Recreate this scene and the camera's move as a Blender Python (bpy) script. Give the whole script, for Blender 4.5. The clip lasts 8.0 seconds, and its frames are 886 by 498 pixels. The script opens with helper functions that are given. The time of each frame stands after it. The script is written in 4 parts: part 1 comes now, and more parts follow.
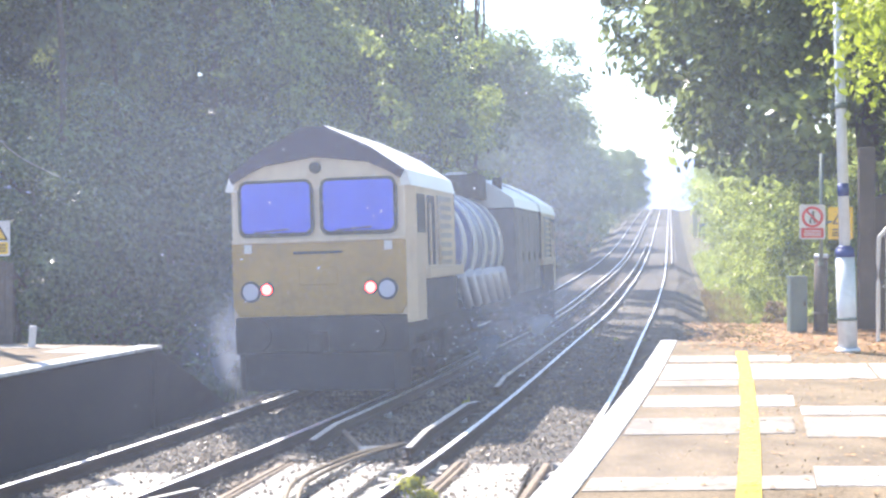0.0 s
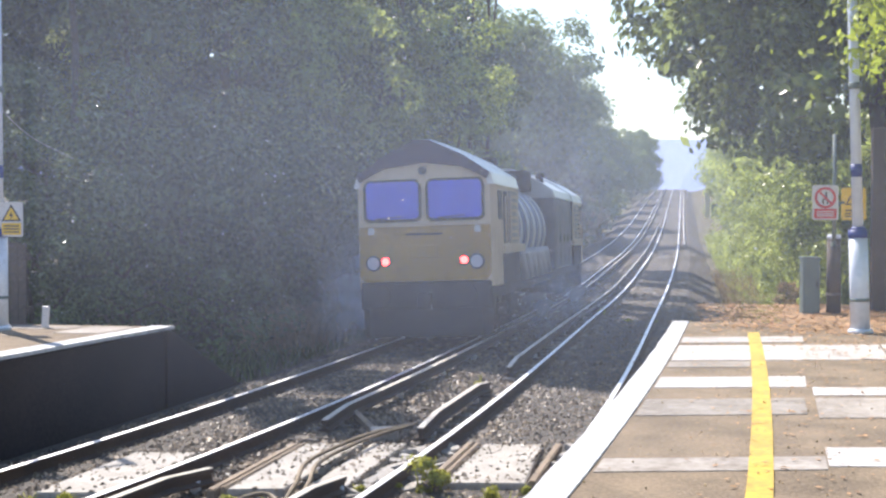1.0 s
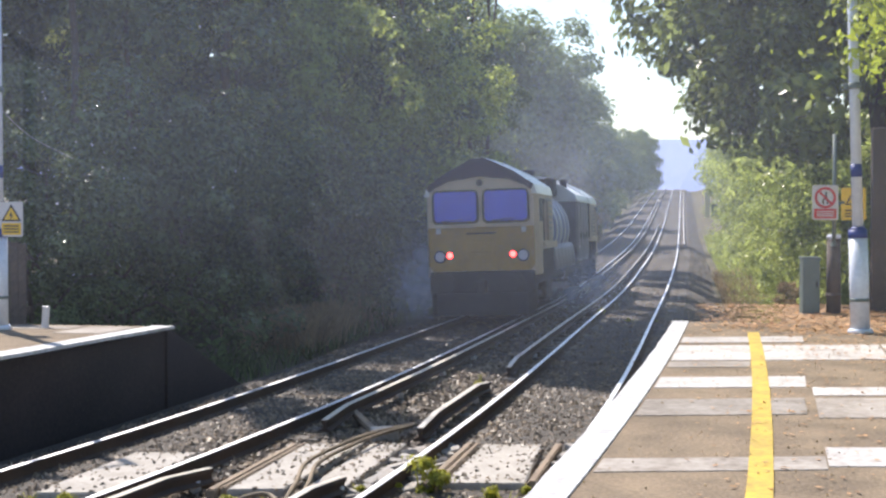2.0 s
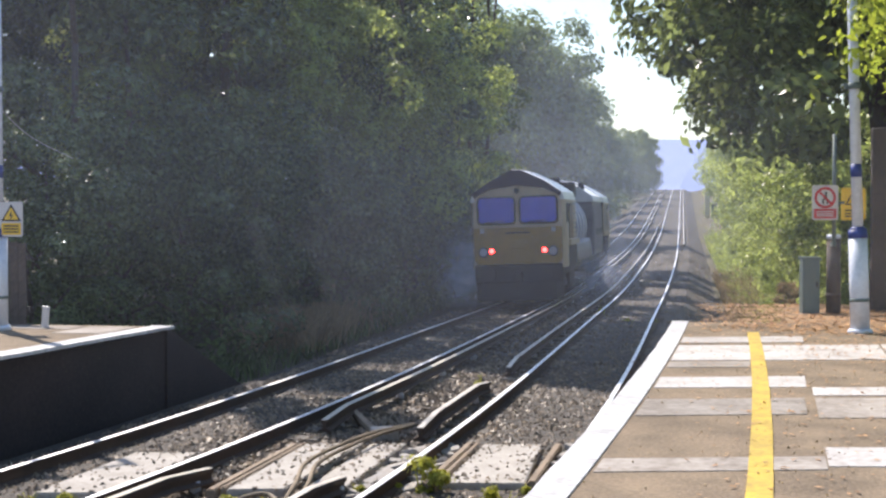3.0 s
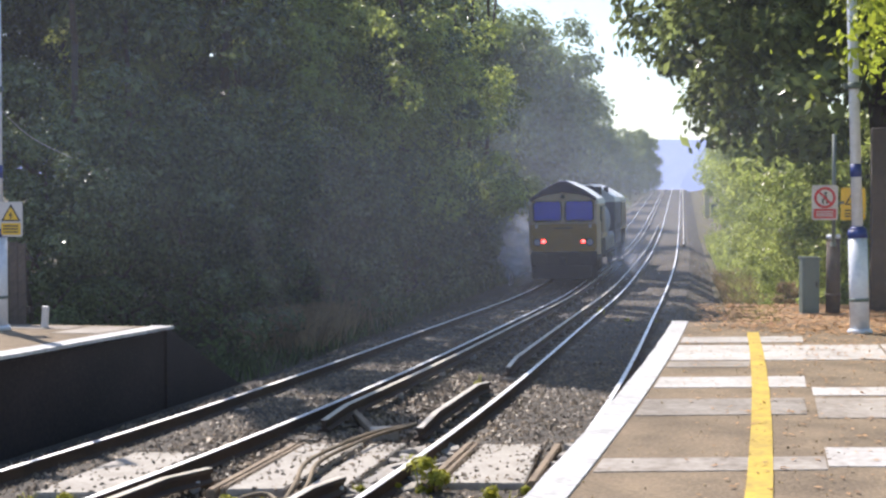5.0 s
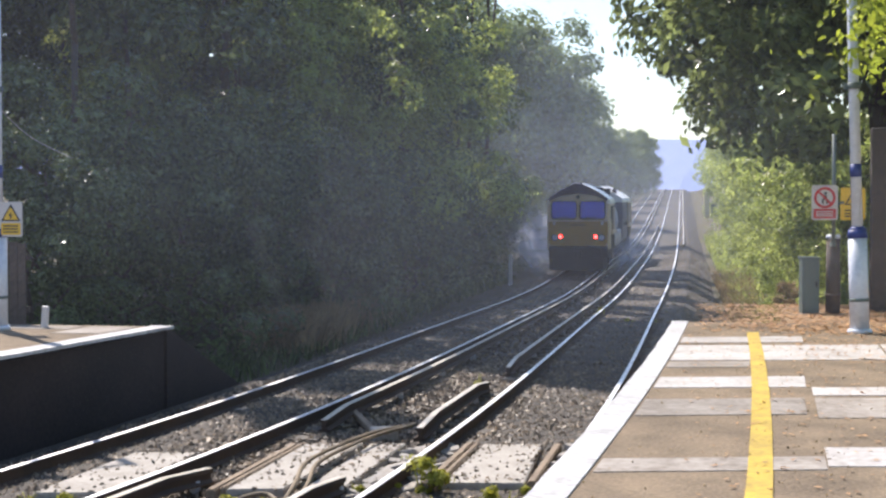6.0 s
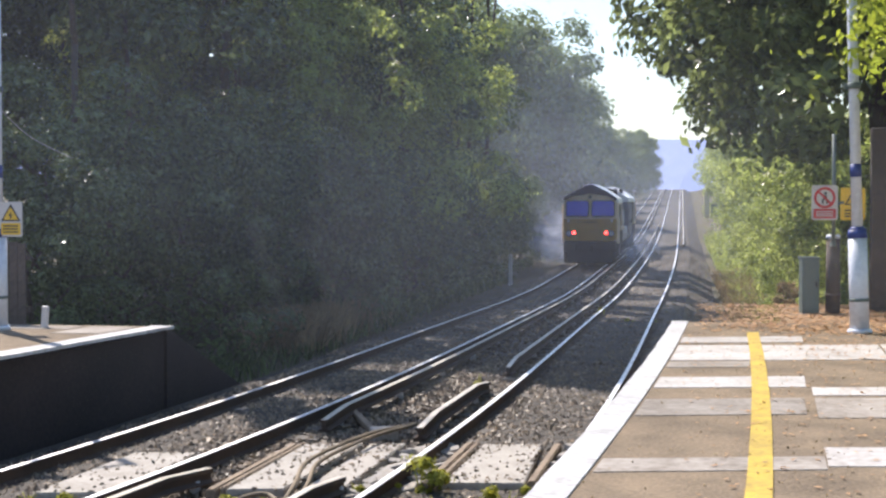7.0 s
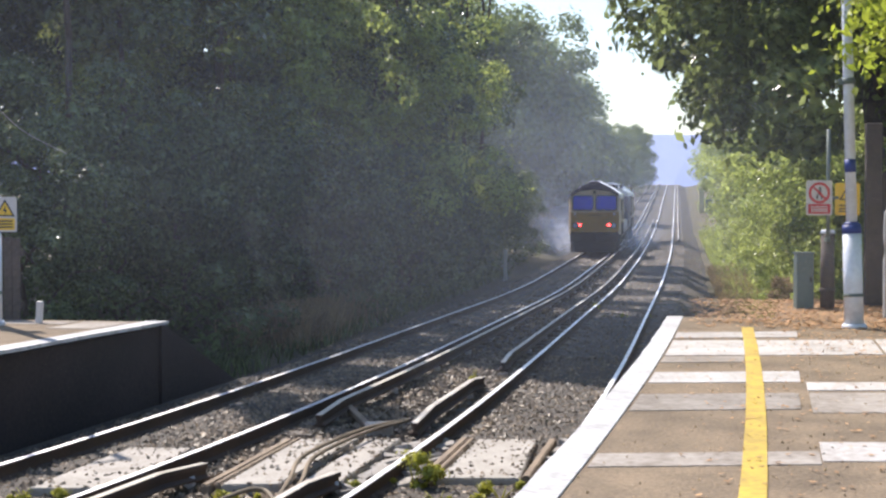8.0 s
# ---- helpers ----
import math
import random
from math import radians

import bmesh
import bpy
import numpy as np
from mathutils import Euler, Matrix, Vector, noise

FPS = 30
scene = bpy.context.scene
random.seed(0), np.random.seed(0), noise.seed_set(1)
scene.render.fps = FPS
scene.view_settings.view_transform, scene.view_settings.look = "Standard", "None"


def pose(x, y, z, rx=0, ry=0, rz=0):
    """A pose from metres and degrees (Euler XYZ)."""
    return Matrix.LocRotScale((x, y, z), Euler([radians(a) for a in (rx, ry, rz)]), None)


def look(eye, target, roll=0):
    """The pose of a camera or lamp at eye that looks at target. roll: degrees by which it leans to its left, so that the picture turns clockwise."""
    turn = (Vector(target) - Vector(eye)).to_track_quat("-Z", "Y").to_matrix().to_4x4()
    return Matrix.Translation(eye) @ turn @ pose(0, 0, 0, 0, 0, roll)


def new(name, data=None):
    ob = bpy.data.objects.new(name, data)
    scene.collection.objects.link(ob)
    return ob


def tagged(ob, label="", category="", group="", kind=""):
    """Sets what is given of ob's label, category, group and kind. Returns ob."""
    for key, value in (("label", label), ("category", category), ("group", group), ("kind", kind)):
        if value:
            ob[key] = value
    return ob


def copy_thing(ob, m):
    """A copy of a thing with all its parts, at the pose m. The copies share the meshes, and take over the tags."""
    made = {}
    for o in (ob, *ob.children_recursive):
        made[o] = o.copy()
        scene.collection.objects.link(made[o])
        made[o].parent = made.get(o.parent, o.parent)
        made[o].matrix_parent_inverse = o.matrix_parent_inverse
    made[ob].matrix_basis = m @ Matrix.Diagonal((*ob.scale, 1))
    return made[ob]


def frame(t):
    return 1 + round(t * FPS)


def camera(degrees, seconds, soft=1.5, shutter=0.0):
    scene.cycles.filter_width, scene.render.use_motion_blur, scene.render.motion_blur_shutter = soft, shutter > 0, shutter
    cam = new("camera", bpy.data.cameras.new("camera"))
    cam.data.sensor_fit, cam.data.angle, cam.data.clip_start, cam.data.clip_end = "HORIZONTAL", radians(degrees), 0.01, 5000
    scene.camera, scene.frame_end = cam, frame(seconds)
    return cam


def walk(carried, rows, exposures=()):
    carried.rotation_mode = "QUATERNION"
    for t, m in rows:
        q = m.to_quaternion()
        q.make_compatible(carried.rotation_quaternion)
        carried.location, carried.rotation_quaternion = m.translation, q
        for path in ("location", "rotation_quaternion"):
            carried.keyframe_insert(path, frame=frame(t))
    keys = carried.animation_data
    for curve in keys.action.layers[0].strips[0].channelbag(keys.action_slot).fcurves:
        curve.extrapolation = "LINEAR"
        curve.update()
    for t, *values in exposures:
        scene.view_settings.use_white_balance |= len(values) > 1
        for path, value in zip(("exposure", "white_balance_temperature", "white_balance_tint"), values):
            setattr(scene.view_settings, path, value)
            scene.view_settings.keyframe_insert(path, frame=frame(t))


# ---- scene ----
EYE = Vector((0.0, 0.0, 2.45))
FOCAL = 2400.0
cam = camera(2 * math.degrees(math.atan(784 / FOCAL)), 8.0, soft=2.45)


def aim(dx=0.0, dy=0.0):
    """The camera's pose, turned a little from its resting aim."""
    yaw = radians(10.0) + dx / FOCAL
    pitch = -(58.0 - dy) / FOCAL
    way = Vector((-math.sin(yaw) * math.cos(pitch), math.cos(yaw) * math.cos(pitch), math.sin(pitch)))
    return look(EYE, EYE + way * 10)


walk(cam, [(0.0, aim(-21, 34)), (0.1, aim(-18, 22)), (0.2, aim(-15, 24)), (0.3, aim(-36, 11)), (0.4, aim(0, -4)),
           (0.5, aim(1, -4)), (0.6, aim(0, -1)), (0.8, aim(0, 0)), (1.0, aim(0, 0)), (6.8, aim(-1, 0)), (7.0, aim(-1, 0)), (7.2, aim(-3, -4)),
           (7.5, aim(-5.5, -5)), (7.6, aim(-8, -7)), (8.0, aim(-10, -8.5))],
     exposures=[(0.0, 1.75, 6100, 12), (0.3, 1.5, 6100, 12), (0.6, 1.3, 6100, 12), (1.0, 1.15, 6150, 13), (1.5, 1.05, 6200, 13), (3.0, 0.92, 6250, 14), (8.0, 0.88, 6250, 14)])

# ---- light ----
SUN_EL, SUN_AZ = radians(51), radians(-42)          # azimuth: clockwise from the line of the tracks
world = bpy.data.worlds.new("sky")
scene.world = world
world.use_nodes = True
wn = world.node_tree
sky = wn.nodes.new("ShaderNodeTexSky")
sky.sky_type, sky.sun_disc = "NISHITA", False
sky.sun_elevation, sky.sun_rotation = SUN_EL, SUN_AZ
sky.air_density, sky.dust_density, sky.ozone_density = 1.3, 0.8, 2.0
wn.nodes["Background"].inputs["Strength"].default_value = 0.105
wn.links.new(sky.outputs[0], wn.nodes["Background"].inputs["Color"])
sun_data = bpy.data.lights.new("sun", "SUN")
sun_data.energy, sun_data.angle, sun_data.color = 4.2, radians(0.6), (1.0, 0.90, 0.77)
sun = new("sun", sun_data)
sun_way = Vector((math.sin(SUN_AZ) * math.cos(SUN_EL), math.cos(SUN_AZ) * math.cos(SUN_EL), math.sin(SUN_EL)))
sun.matrix_world = look(sun_way * 200, (0, 0, 0))


# ---- materials ----
def mat(name, base, second=None, rough=0.8, metal=0.0, grain=40.0, blotch=1.5, bump=0.3, dist=0.01, island=0.0, objrand=0.0, emit=None, power=0.0, transl=0.0):
    """A procedural surface: two colours mixed at two scales of noise, fine relief, and variation from piece to piece."""
    m = bpy.data.materials.new(name)
    m.use_nodes = True
    nt = m.node_tree
    n, l = nt.nodes, nt.links
    p = n["Principled BSDF"]
    second = second or tuple(c * 0.7 for c in base)
    co = n.new("ShaderNodeTexCoord")
    n1, n2 = n.new("ShaderNodeTexNoise"), n.new("ShaderNodeTexNoise")
    n1.inputs["Scale"].default_value, n2.inputs["Scale"].default_value = grain, blotch
    n1.inputs["Detail"].default_value, n2.inputs["Detail"].default_value = 4, 5
    for t in (n1, n2):
        l.new(co.outputs["Object"], t.inputs["Vector"])
    add = n.new("ShaderNodeMath")
    add.operation = "ADD"
    l.new(n1.outputs[0], add.inputs[0])
    l.new(n2.outputs[0], add.inputs[1])
    ramp = n.new("ShaderNodeMapRange")
    ramp.inputs[1].default_value, ramp.inputs[2].default_value = 0.72, 1.28
    l.new(add.outputs[0], ramp.inputs[0])
    mix = n.new("ShaderNodeMix")
    mix.data_type = "RGBA"
    mix.inputs[6].default_value, mix.inputs[7].default_value = (*base, 1), (*second, 1)
    l.new(ramp.outputs[0], mix.inputs[0])
    colour = mix.outputs[2]
    if island or objrand:
        if island:
            src = n.new("ShaderNodeNewGeometry").outputs["Random Per Island"]
        else:
            src = n.new("ShaderNodeObjectInfo").outputs["Random"]
        amount = island or objrand
        mr = n.new("ShaderNodeMapRange")
        mr.inputs[3].default_value, mr.inputs[4].default_value = 1 - amount, 1 + amount
        l.new(src, mr.inputs[0])
        hsv = n.new("ShaderNodeHueSaturation")
        l.new(colour, hsv.inputs["Color"])
        l.new(mr.outputs[0], hsv.inputs["Value"])
        colour = hsv.outputs[0]
    l.new(colour, p.inputs["Base Color"])
    p.inputs["Roughness"].default_value, p.inputs["Metallic"].default_value = rough, metal
    if bump:
        b = n.new("ShaderNodeBump")
        b.inputs["Strength"].default_value, b.inputs["Distance"].default_value = bump, dist
        l.new(n1.outputs[0], b.inputs["Height"])
        l.new(b.outputs[0], p.inputs["Normal"])
    if emit:
        p.inputs["Emission Color"].default_value, p.inputs["Emission Strength"].default_value = (*emit, 1), power
    if transl:
        tr = n.new("ShaderNodeBsdfTranslucent")
        l.new(colour, tr.inputs["Color"])
        ms = n.new("ShaderNodeMixShader")
        ms.inputs[0].default_value = transl
        l.new(p.outputs[0], ms.inputs[1])
        l.new(tr.outputs[0], ms.inputs[2])
        l.new(ms.outputs[0], n["Material Output"].inputs["Surface"])
    return m


M_BALLAST = mat("ballast", (0.080, 0.064, 0.049), (0.026, 0.021, 0.016), 0.75, grain=17, blotch=0.9, bump=1.0, dist=0.06)
M_STONE = mat("ballast_stone", (0.25, 0.185, 0.115), (0.07, 0.052, 0.036), 0.5, grain=30, island=0.6)
M_EARTH = mat("earth", (0.11, 0.09, 0.055), (0.05, 0.05, 0.025), 0.95, grain=9, blotch=0.35, bump=0.8, dist=0.06)
M_RAILTOP = mat("polished_rail", (0.92, 0.92, 0.94), (0.78, 0.77, 0.78), 0.47, 1.0, grain=60, bump=0.05)
M_RUST = mat("rusty_rail", (0.09, 0.055, 0.035), (0.045, 0.03, 0.022), 0.85, grain=50)
M_CONDUCTOR = mat("conductor_rail", (0.72, 0.67, 0.60), (0.48, 0.43, 0.37), 0.42, 0.2, grain=50)
M_SLEEPER = mat("sleeper_concrete", (0.20, 0.18, 0.155), (0.11, 0.095, 0.08), 0.9, grain=25, objrand=0.25)
M_PANEL = mat("crossing_concrete", (0.42, 0.39, 0.35), (0.27, 0.245, 0.21), 0.85, grain=28, blotch=2.5)
M_TIMBER = mat("weathered_timber", (0.30, 0.23, 0.16), (0.16, 0.12, 0.085), 0.85, grain=30)
M_TARMAC = mat("worn_tarmac", (0.26, 0.195, 0.125), (0.11, 0.083, 0.055), 0.95, grain=34, blotch=1.9, bump=0.9, dist=0.015)
M_SLAB = mat("pale_slab", (0.36, 0.325, 0.285), (0.19, 0.16, 0.13), 0.9, grain=18, blotch=2.2, objrand=0.12)
M_COPING = mat("white_coping", (0.56, 0.56, 0.57), (0.34, 0.33, 0.32), 0.75, grain=14, blotch=3.5)
M_YELLOW = mat("yellow_line_paint", (0.56, 0.40, 0.045), (0.34, 0.235, 0.05), 0.7, grain=22, blotch=3.5)
M_BRICK = mat("sooty_brick", (0.045, 0.032, 0.030), (0.020, 0.017, 0.017), 0.95, grain=20, blotch=0.8)
M_BARK = mat("bark", (0.10, 0.075, 0.055), (0.045, 0.036, 0.028), 0.95, grain=18, bump=0.8, dist=0.04)
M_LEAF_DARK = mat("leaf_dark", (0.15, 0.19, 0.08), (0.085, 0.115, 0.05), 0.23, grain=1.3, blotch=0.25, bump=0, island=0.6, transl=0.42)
# pale leaf colour carries the haze and sun on the far trees
M_LEAF_FAR = mat("leaf_far_hazed", (0.27, 0.33, 0.14), (0.17, 0.22, 0.095), 0.6, grain=1.0, blotch=0.2, bump=0, island=0.35, transl=0.5)
M_LEAF_TREE = mat("leaf_sycamore", (0.26, 0.31, 0.10), (0.14, 0.18, 0.06), 0.22, grain=1.5, blotch=0.4, bump=0, island=0.55, transl=0.62)
# brighter than the dark leaf, to put sunlight into bushes and edge trees
M_LEAF_BUSH = mat("leaf_bush_sunlit", (0.42, 0.47, 0.13), (0.24, 0.30, 0.08), 0.30, grain=1.2, blotch=0.4, bump=0, island=0.5, transl=0.70)
M_LEAF_LIME = mat("leaf_lime", (0.40, 0.46, 0.05), (0.27, 0.35, 0.04), 0.5, grain=2, blotch=0.6, bump=0, island=0.35, transl=0.68)
M_WEED = mat("yellow_green_weed", (0.46, 0.44, 0.06), (0.30, 0.31, 0.05), 0.5, grain=3, blotch=0.8, bump=0, island=0.4, transl=0.5)
M_DRY = mat("dry_grass", (0.42, 0.32, 0.18), (0.26, 0.19, 0.10), 0.9, grain=6, bump=0, island=0.4, transl=0.3)
M_LITTER = mat("fallen_leaves", (0.52, 0.32, 0.16), (0.36, 0.20, 0.09), 0.7, grain=6, bump=0, island=0.4, transl=0.25)
# blue base and emission put the distance haze into the hill's colour
M_HILL = mat("far_woods_blue_haze", (0.15, 0.17, 0.28), (0.12, 0.14, 0.24), 1.0, grain=0.05, blotch=0.01, bump=0, emit=(0.33, 0.42, 0.68), power=0.42)
M_POLE = mat("white_lamp_paint", (0.68, 0.72, 0.80), (0.52, 0.56, 0.64), 0.45, grain=20, blotch=2)
M_BLUE = mat("blue_band_paint", (0.035, 0.06, 0.26), (0.03, 0.05, 0.18), 0.5)
M_CABINET = mat("grey_green_cabinet", (0.13, 0.17, 0.16), (0.09, 0.12, 0.115), 0.6)
M_POST = mat("dark_wood_post", (0.12, 0.097, 0.085), (0.06, 0.05, 0.045), 0.9, grain=20)
M_SIGN = mat("sign_white", (0.62, 0.60, 0.60), (0.5, 0.48, 0.48), 0.4, bump=0.05)
M_SIGN_RED = mat("sign_red", (0.55, 0.035, 0.04), (0.42, 0.03, 0.035), 0.4, bump=0.05)
M_SIGN_YELLOW = mat("sign_yellow", (0.80, 0.52, 0.03), (0.66, 0.42, 0.03), 0.4, bump=0.05)
M_BLACK = mat("black", (0.02, 0.02, 0.022), (0.012, 0.012, 0.013), 0.6)
M_CABLE = mat("cable_rubber", (0.26, 0.195, 0.12), (0.13, 0.10, 0.065), 0.7)
# train
M_TYELLOW = mat("cab_yellow", (0.42, 0.245, 0.04), (0.26, 0.155, 0.035), 0.5, grain=14, blotch=1.4, bump=0.1)
M_TCREAM = mat("cab_cream", (0.66, 0.53, 0.38), (0.50, 0.39, 0.28), 0.5, grain=14, blotch=1.2, bump=0.1)
M_TROOF = mat("cab_roof_grey", (0.86, 0.85, 0.84), (0.68, 0.66, 0.65), 0.32, grain=12, blotch=1.0, bump=0.1)
M_TDARK = mat("dirty_underframe", (0.035, 0.032, 0.033), (0.018, 0.017, 0.018), 0.8, grain=12)
M_TBROW = mat("dark_brow_paint", (0.035, 0.022, 0.05), (0.022, 0.015, 0.034), 0.7, grain=12)
# blue base colour paints in the sky that the glass reflects
M_TGLASS = mat("windscreen_sky_reflection", (0.035, 0.085, 0.80), (0.03, 0.07, 0.68), 0.16, grain=3, bump=0)
M_TBLUE = mat("tank_blue", (0.05, 0.085, 0.30), (0.04, 0.06, 0.2), 0.4, grain=10)
M_TWHITE = mat("tank_white", (0.72, 0.72, 0.74), (0.55, 0.55, 0.58), 0.45, grain=10)
M_TGREY = mat("module_grey", (0.42, 0.40, 0.38), (0.28, 0.27, 0.26), 0.6, grain=10)
M_TMOD = mat("module_lilac_grey", (0.24, 0.22, 0.25), (0.15, 0.14, 0.16), 0.6, grain=10)
M_TAIL = mat("tail_light_glow", (0.8, 0.05, 0.03), None, 0.3, bump=0, emit=(1.0, 0.036, 0.03), power=8.5)
M_LENS = mat("headlight_lens", (0.50, 0.50, 0.60), (0.42, 0.42, 0.52), 0.15, grain=20, bump=0.1)
M_SPRAY = mat("water_spray", (0.85, 0.87, 0.92), (0.8, 0.82, 0.9), 0.6, bump=0, transl=0.5)


# ---- mesh tools ----
def box(bm, x0, x1, y0, y1, z0, z1, bevel=0.0):
    vs = [bm.verts.new((x, y, z)) for z in (z0, z1) for x, y in ((x0, y0), (x1, y0), (x1, y1), (x0, y1))]
    fs = [bm.faces.new([vs[i] for i in f]) for f in ((3, 2, 1, 0), (4, 5, 6, 7), (0, 1, 5, 4), (1, 2, 6, 5), (2, 3, 7, 6), (3, 0, 4, 7))]
    if bevel:
        bmesh.ops.bevel(bm, geom=list({e for f in fs for e in f.edges}), offset=bevel, segments=2, affect="EDGES", profile=0.5)
    return bm


def cyl(bm, a, b, r0, r1=None, seg=14):
    """A closed tapered tube from a to b."""
    a, b = Vector(a), Vector(b)
    r1 = r0 if r1 is None else r1
    q = (b - a).to_track_quat("Z", "Y")
    rings = []
    for c, r in ((a, r0), (b, r1)):
        rings.append([bm.verts.new(c + q @ Vector((r * math.cos(2 * math.pi * i / seg), r * math.sin(2 * math.pi * i / seg), 0))) for i in range(seg)])
    for i in range(seg):
        f = bm.faces.new((rings[0][i], rings[0][(i + 1) % seg], rings[1][(i + 1) % seg], rings[1][i]))
        f.smooth = True
    bm.faces.new(rings[0][::-1])
    bm.faces.new(rings[1])
    return bm


def sweep(bm, stations, closed=True):
    """Skin a row of equal rings of points."""
    rings = [[bm.verts.new(p) for p in ring] for ring in stations]
    n = len(rings[0])
    for r, s in zip(rings, rings[1:]):
        for i in range(n if closed else n - 1):
            bm.faces.new((r[i], r[(i + 1) % n], s[(i + 1) % n], s[i]))
    if closed:
        bm.faces.new(rings[0][::-1])
        bm.faces.new(rings[-1])
    return bm


def mesh_of(name, bm, material):
    me = bpy.data.meshes.new(name)
    bmesh.ops.recalc_face_normals(bm, faces=bm.faces)
    bm.to_mesh(me)
    bm.free()
    for m in (material if isinstance(material, (list, tuple)) else [material]):
        me.materials.append(m)
    return me


def part(name, bm, material, parent=None, label=""):
    ob = new(name, mesh_of(name, bm, material))
    if parent:
        ob.parent = parent
    return tagged(ob, label)


def data_part(name, verts, faces, material, parent=None, label="", smooth=False):
    me = bpy.data.meshes.new(name)
    me.from_pydata([tuple(v) for v in verts], [], [tuple(f) for f in faces])
    me.materials.append(material)
    ob = new(name, me)
    if parent:
        ob.parent = parent
    return tagged(ob, label)


def thing(name, m, label, category, group="", kind=""):
    ob = new(name)
    ob.matrix_basis = m
    return tagged(ob, label, category, group, kind)


# ---- lie of the line ----
def bend(y, far=0.5):
    """How far the tracks swing left of their straight course; far: 0 on the near track, 1 on the far one."""
    y = max(y, 2.0)
    near = 0.08 - 0.82 * math.exp(-(y - 12) / 11) - 0.33 * math.exp(-((y - 36) / 26) ** 2)
    away = -1.32 * math.exp(-(y - 12) / 11) - 0.35 * math.exp(-((y - 40) / 30) ** 2)
    return near + far * (away - near)


def rise(y):
    """Height of the rails along the line: a slight dip, then a long climb."""
    z = -0.22 * math.exp(-((y - 47) / 15) ** 2)
    if y < 50:
        return z
    if y < 160:
        return z + 0.00024 * (y - 50) ** 2
    if y < 265:
        return 2.904 + 0.0465 * (y - 160)
    return 7.79 + 0.003 * (y - 265)


NEAR_MID, FAR_MID, GAUGE = -1.10, -4.25, 1.505
Y_ROWS = [i * 1.5 - 12 for i in range(50)] + [64 + i * 6 for i in range(40)] + [320 + i * 60 for i in range(8)]


def line_x(mid, y):
    return mid + bend(y, 1.0 if mid < -2.7 else 0.0)


# ---- ground ----
def ground_z(x, y):
    z = rise(y) - 0.62
    if x > 2.2:
        z += min(1.0, (x - 2.2) / 5.0) * (1.3 if y > 26 else 0.2)
    if x < -7.5:
        z += min(1.0, (-7.5 - x) / 6.0) * 0.9
    return z + 0.05 * noise.noise((x * 0.4, y * 0.4, 0))


xs = [-2500, -700, -200, -70, -40, -25, -18, -14, -11, -9, -7.5, -6, -3, 0, 1.2, 2, 3, 4.5, 6.2, 9, 14, 25, 50, 120, 400, 2500]
ys = [-300, -60] + [i * 3.0 - 15 for i in range(40)] + [110 + i * 12 for i in range(30)] + [520, 700, 1000, 1600, 3200]
gv = [(x, y, ground_z(x, y)) for y in ys for x in xs]
gf = [(j * len(xs) + i, j * len(xs) + i + 1, (j + 1) * len(xs) + i + 1, (j + 1) * len(xs) + i) for j in range(len(ys) - 1) for i in range(len(xs) - 1)]
ground = data_part("ground", gv, gf, M_EARTH)
tagged(ground, "brown earth and rough grass beside the railway", "ground", kind="structure")

# ballast bed under both tracks, with sloped shoulders
bm = bmesh.new()
stations = []
for y in Y_ROWS:
    b, z = bend(y), rise(y)
    stations.append([(x + b, y, z + h) for x, h in ((-7.2, -0.75), (-6.1, -0.17), (-5.0, -0.15), (-2.7, -0.19), (-1.1, -0.15), (0.45, -0.15), (1.6, -0.66))])
sweep(bm, stations, closed=False)
ballast = part("ballast_bed", bm, M_BALLAST)
tagged(ballast, "grey-brown stone ballast bed under two tracks", "ballast", kind="structure")

# backdrop of far wooded hill, haze painted in by blue colour and glow
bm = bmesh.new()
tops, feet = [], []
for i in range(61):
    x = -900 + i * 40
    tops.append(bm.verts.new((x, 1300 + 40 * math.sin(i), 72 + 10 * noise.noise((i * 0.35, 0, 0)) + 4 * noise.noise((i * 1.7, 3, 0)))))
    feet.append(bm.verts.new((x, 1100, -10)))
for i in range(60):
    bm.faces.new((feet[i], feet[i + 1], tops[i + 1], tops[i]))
tagged(part("backdrop", bm, M_HILL), "wooded hill in the distance, its haze put in as blue glow", "hill", kind="structure")


# ---- tracks ----
RAIL = [(-0.07, -0.159), (0.07, -0.159), (0.07, -0.145), (0.012, -0.125), (0.012, -0.04), (0.035, -0.03), (0.035, -0.004), (-0.035, -0.004), (-0.035, -0.03), (-0.012, -0.04), (-0.012, -0.125), (-0.07, -0.145)]
HEAD = [(-0.034, -0.02), (0.034, -0.02), (0.034, -0.003), (0.028, 0.0), (-0.028, 0.0), (-0.034, -0.003)]
CONDUCT = [(-0.075, -0.06), (0.075, -0.06), (0.075, -0.045), (0.02, -0.02), (0.02, 0.03), (0.04, 0.04), (0.04, 0.08), (-0.04, 0.08), (-0.04, 0.04), (-0.02, 0.03), (-0.02, -0.02), (-0.075, -0.045)]


def strip(profile, offset, y0, y1, ends=(0, 0)):
    """A profile laid along the line; ends: by how much each end dips."""
    rows = [y0] + [y for y in Y_ROWS if y0 + 0.9 < y < y1 - 0.9] + [y1]
    if ends[0]:
        rows.insert(1, y0 + 0.9)
    if ends[1]:
        rows.insert(-1, y1 - 0.9)
    out = []
    for i, y in enumerate(rows):
        dip = ends[0] if i == 0 else ends[1] if i == len(rows) - 1 else 0
        out.append([(line_x(offset, y) + u, y, rise(y) + v - dip) for u, v in profile])
    return sweep(bmesh.new(), out)


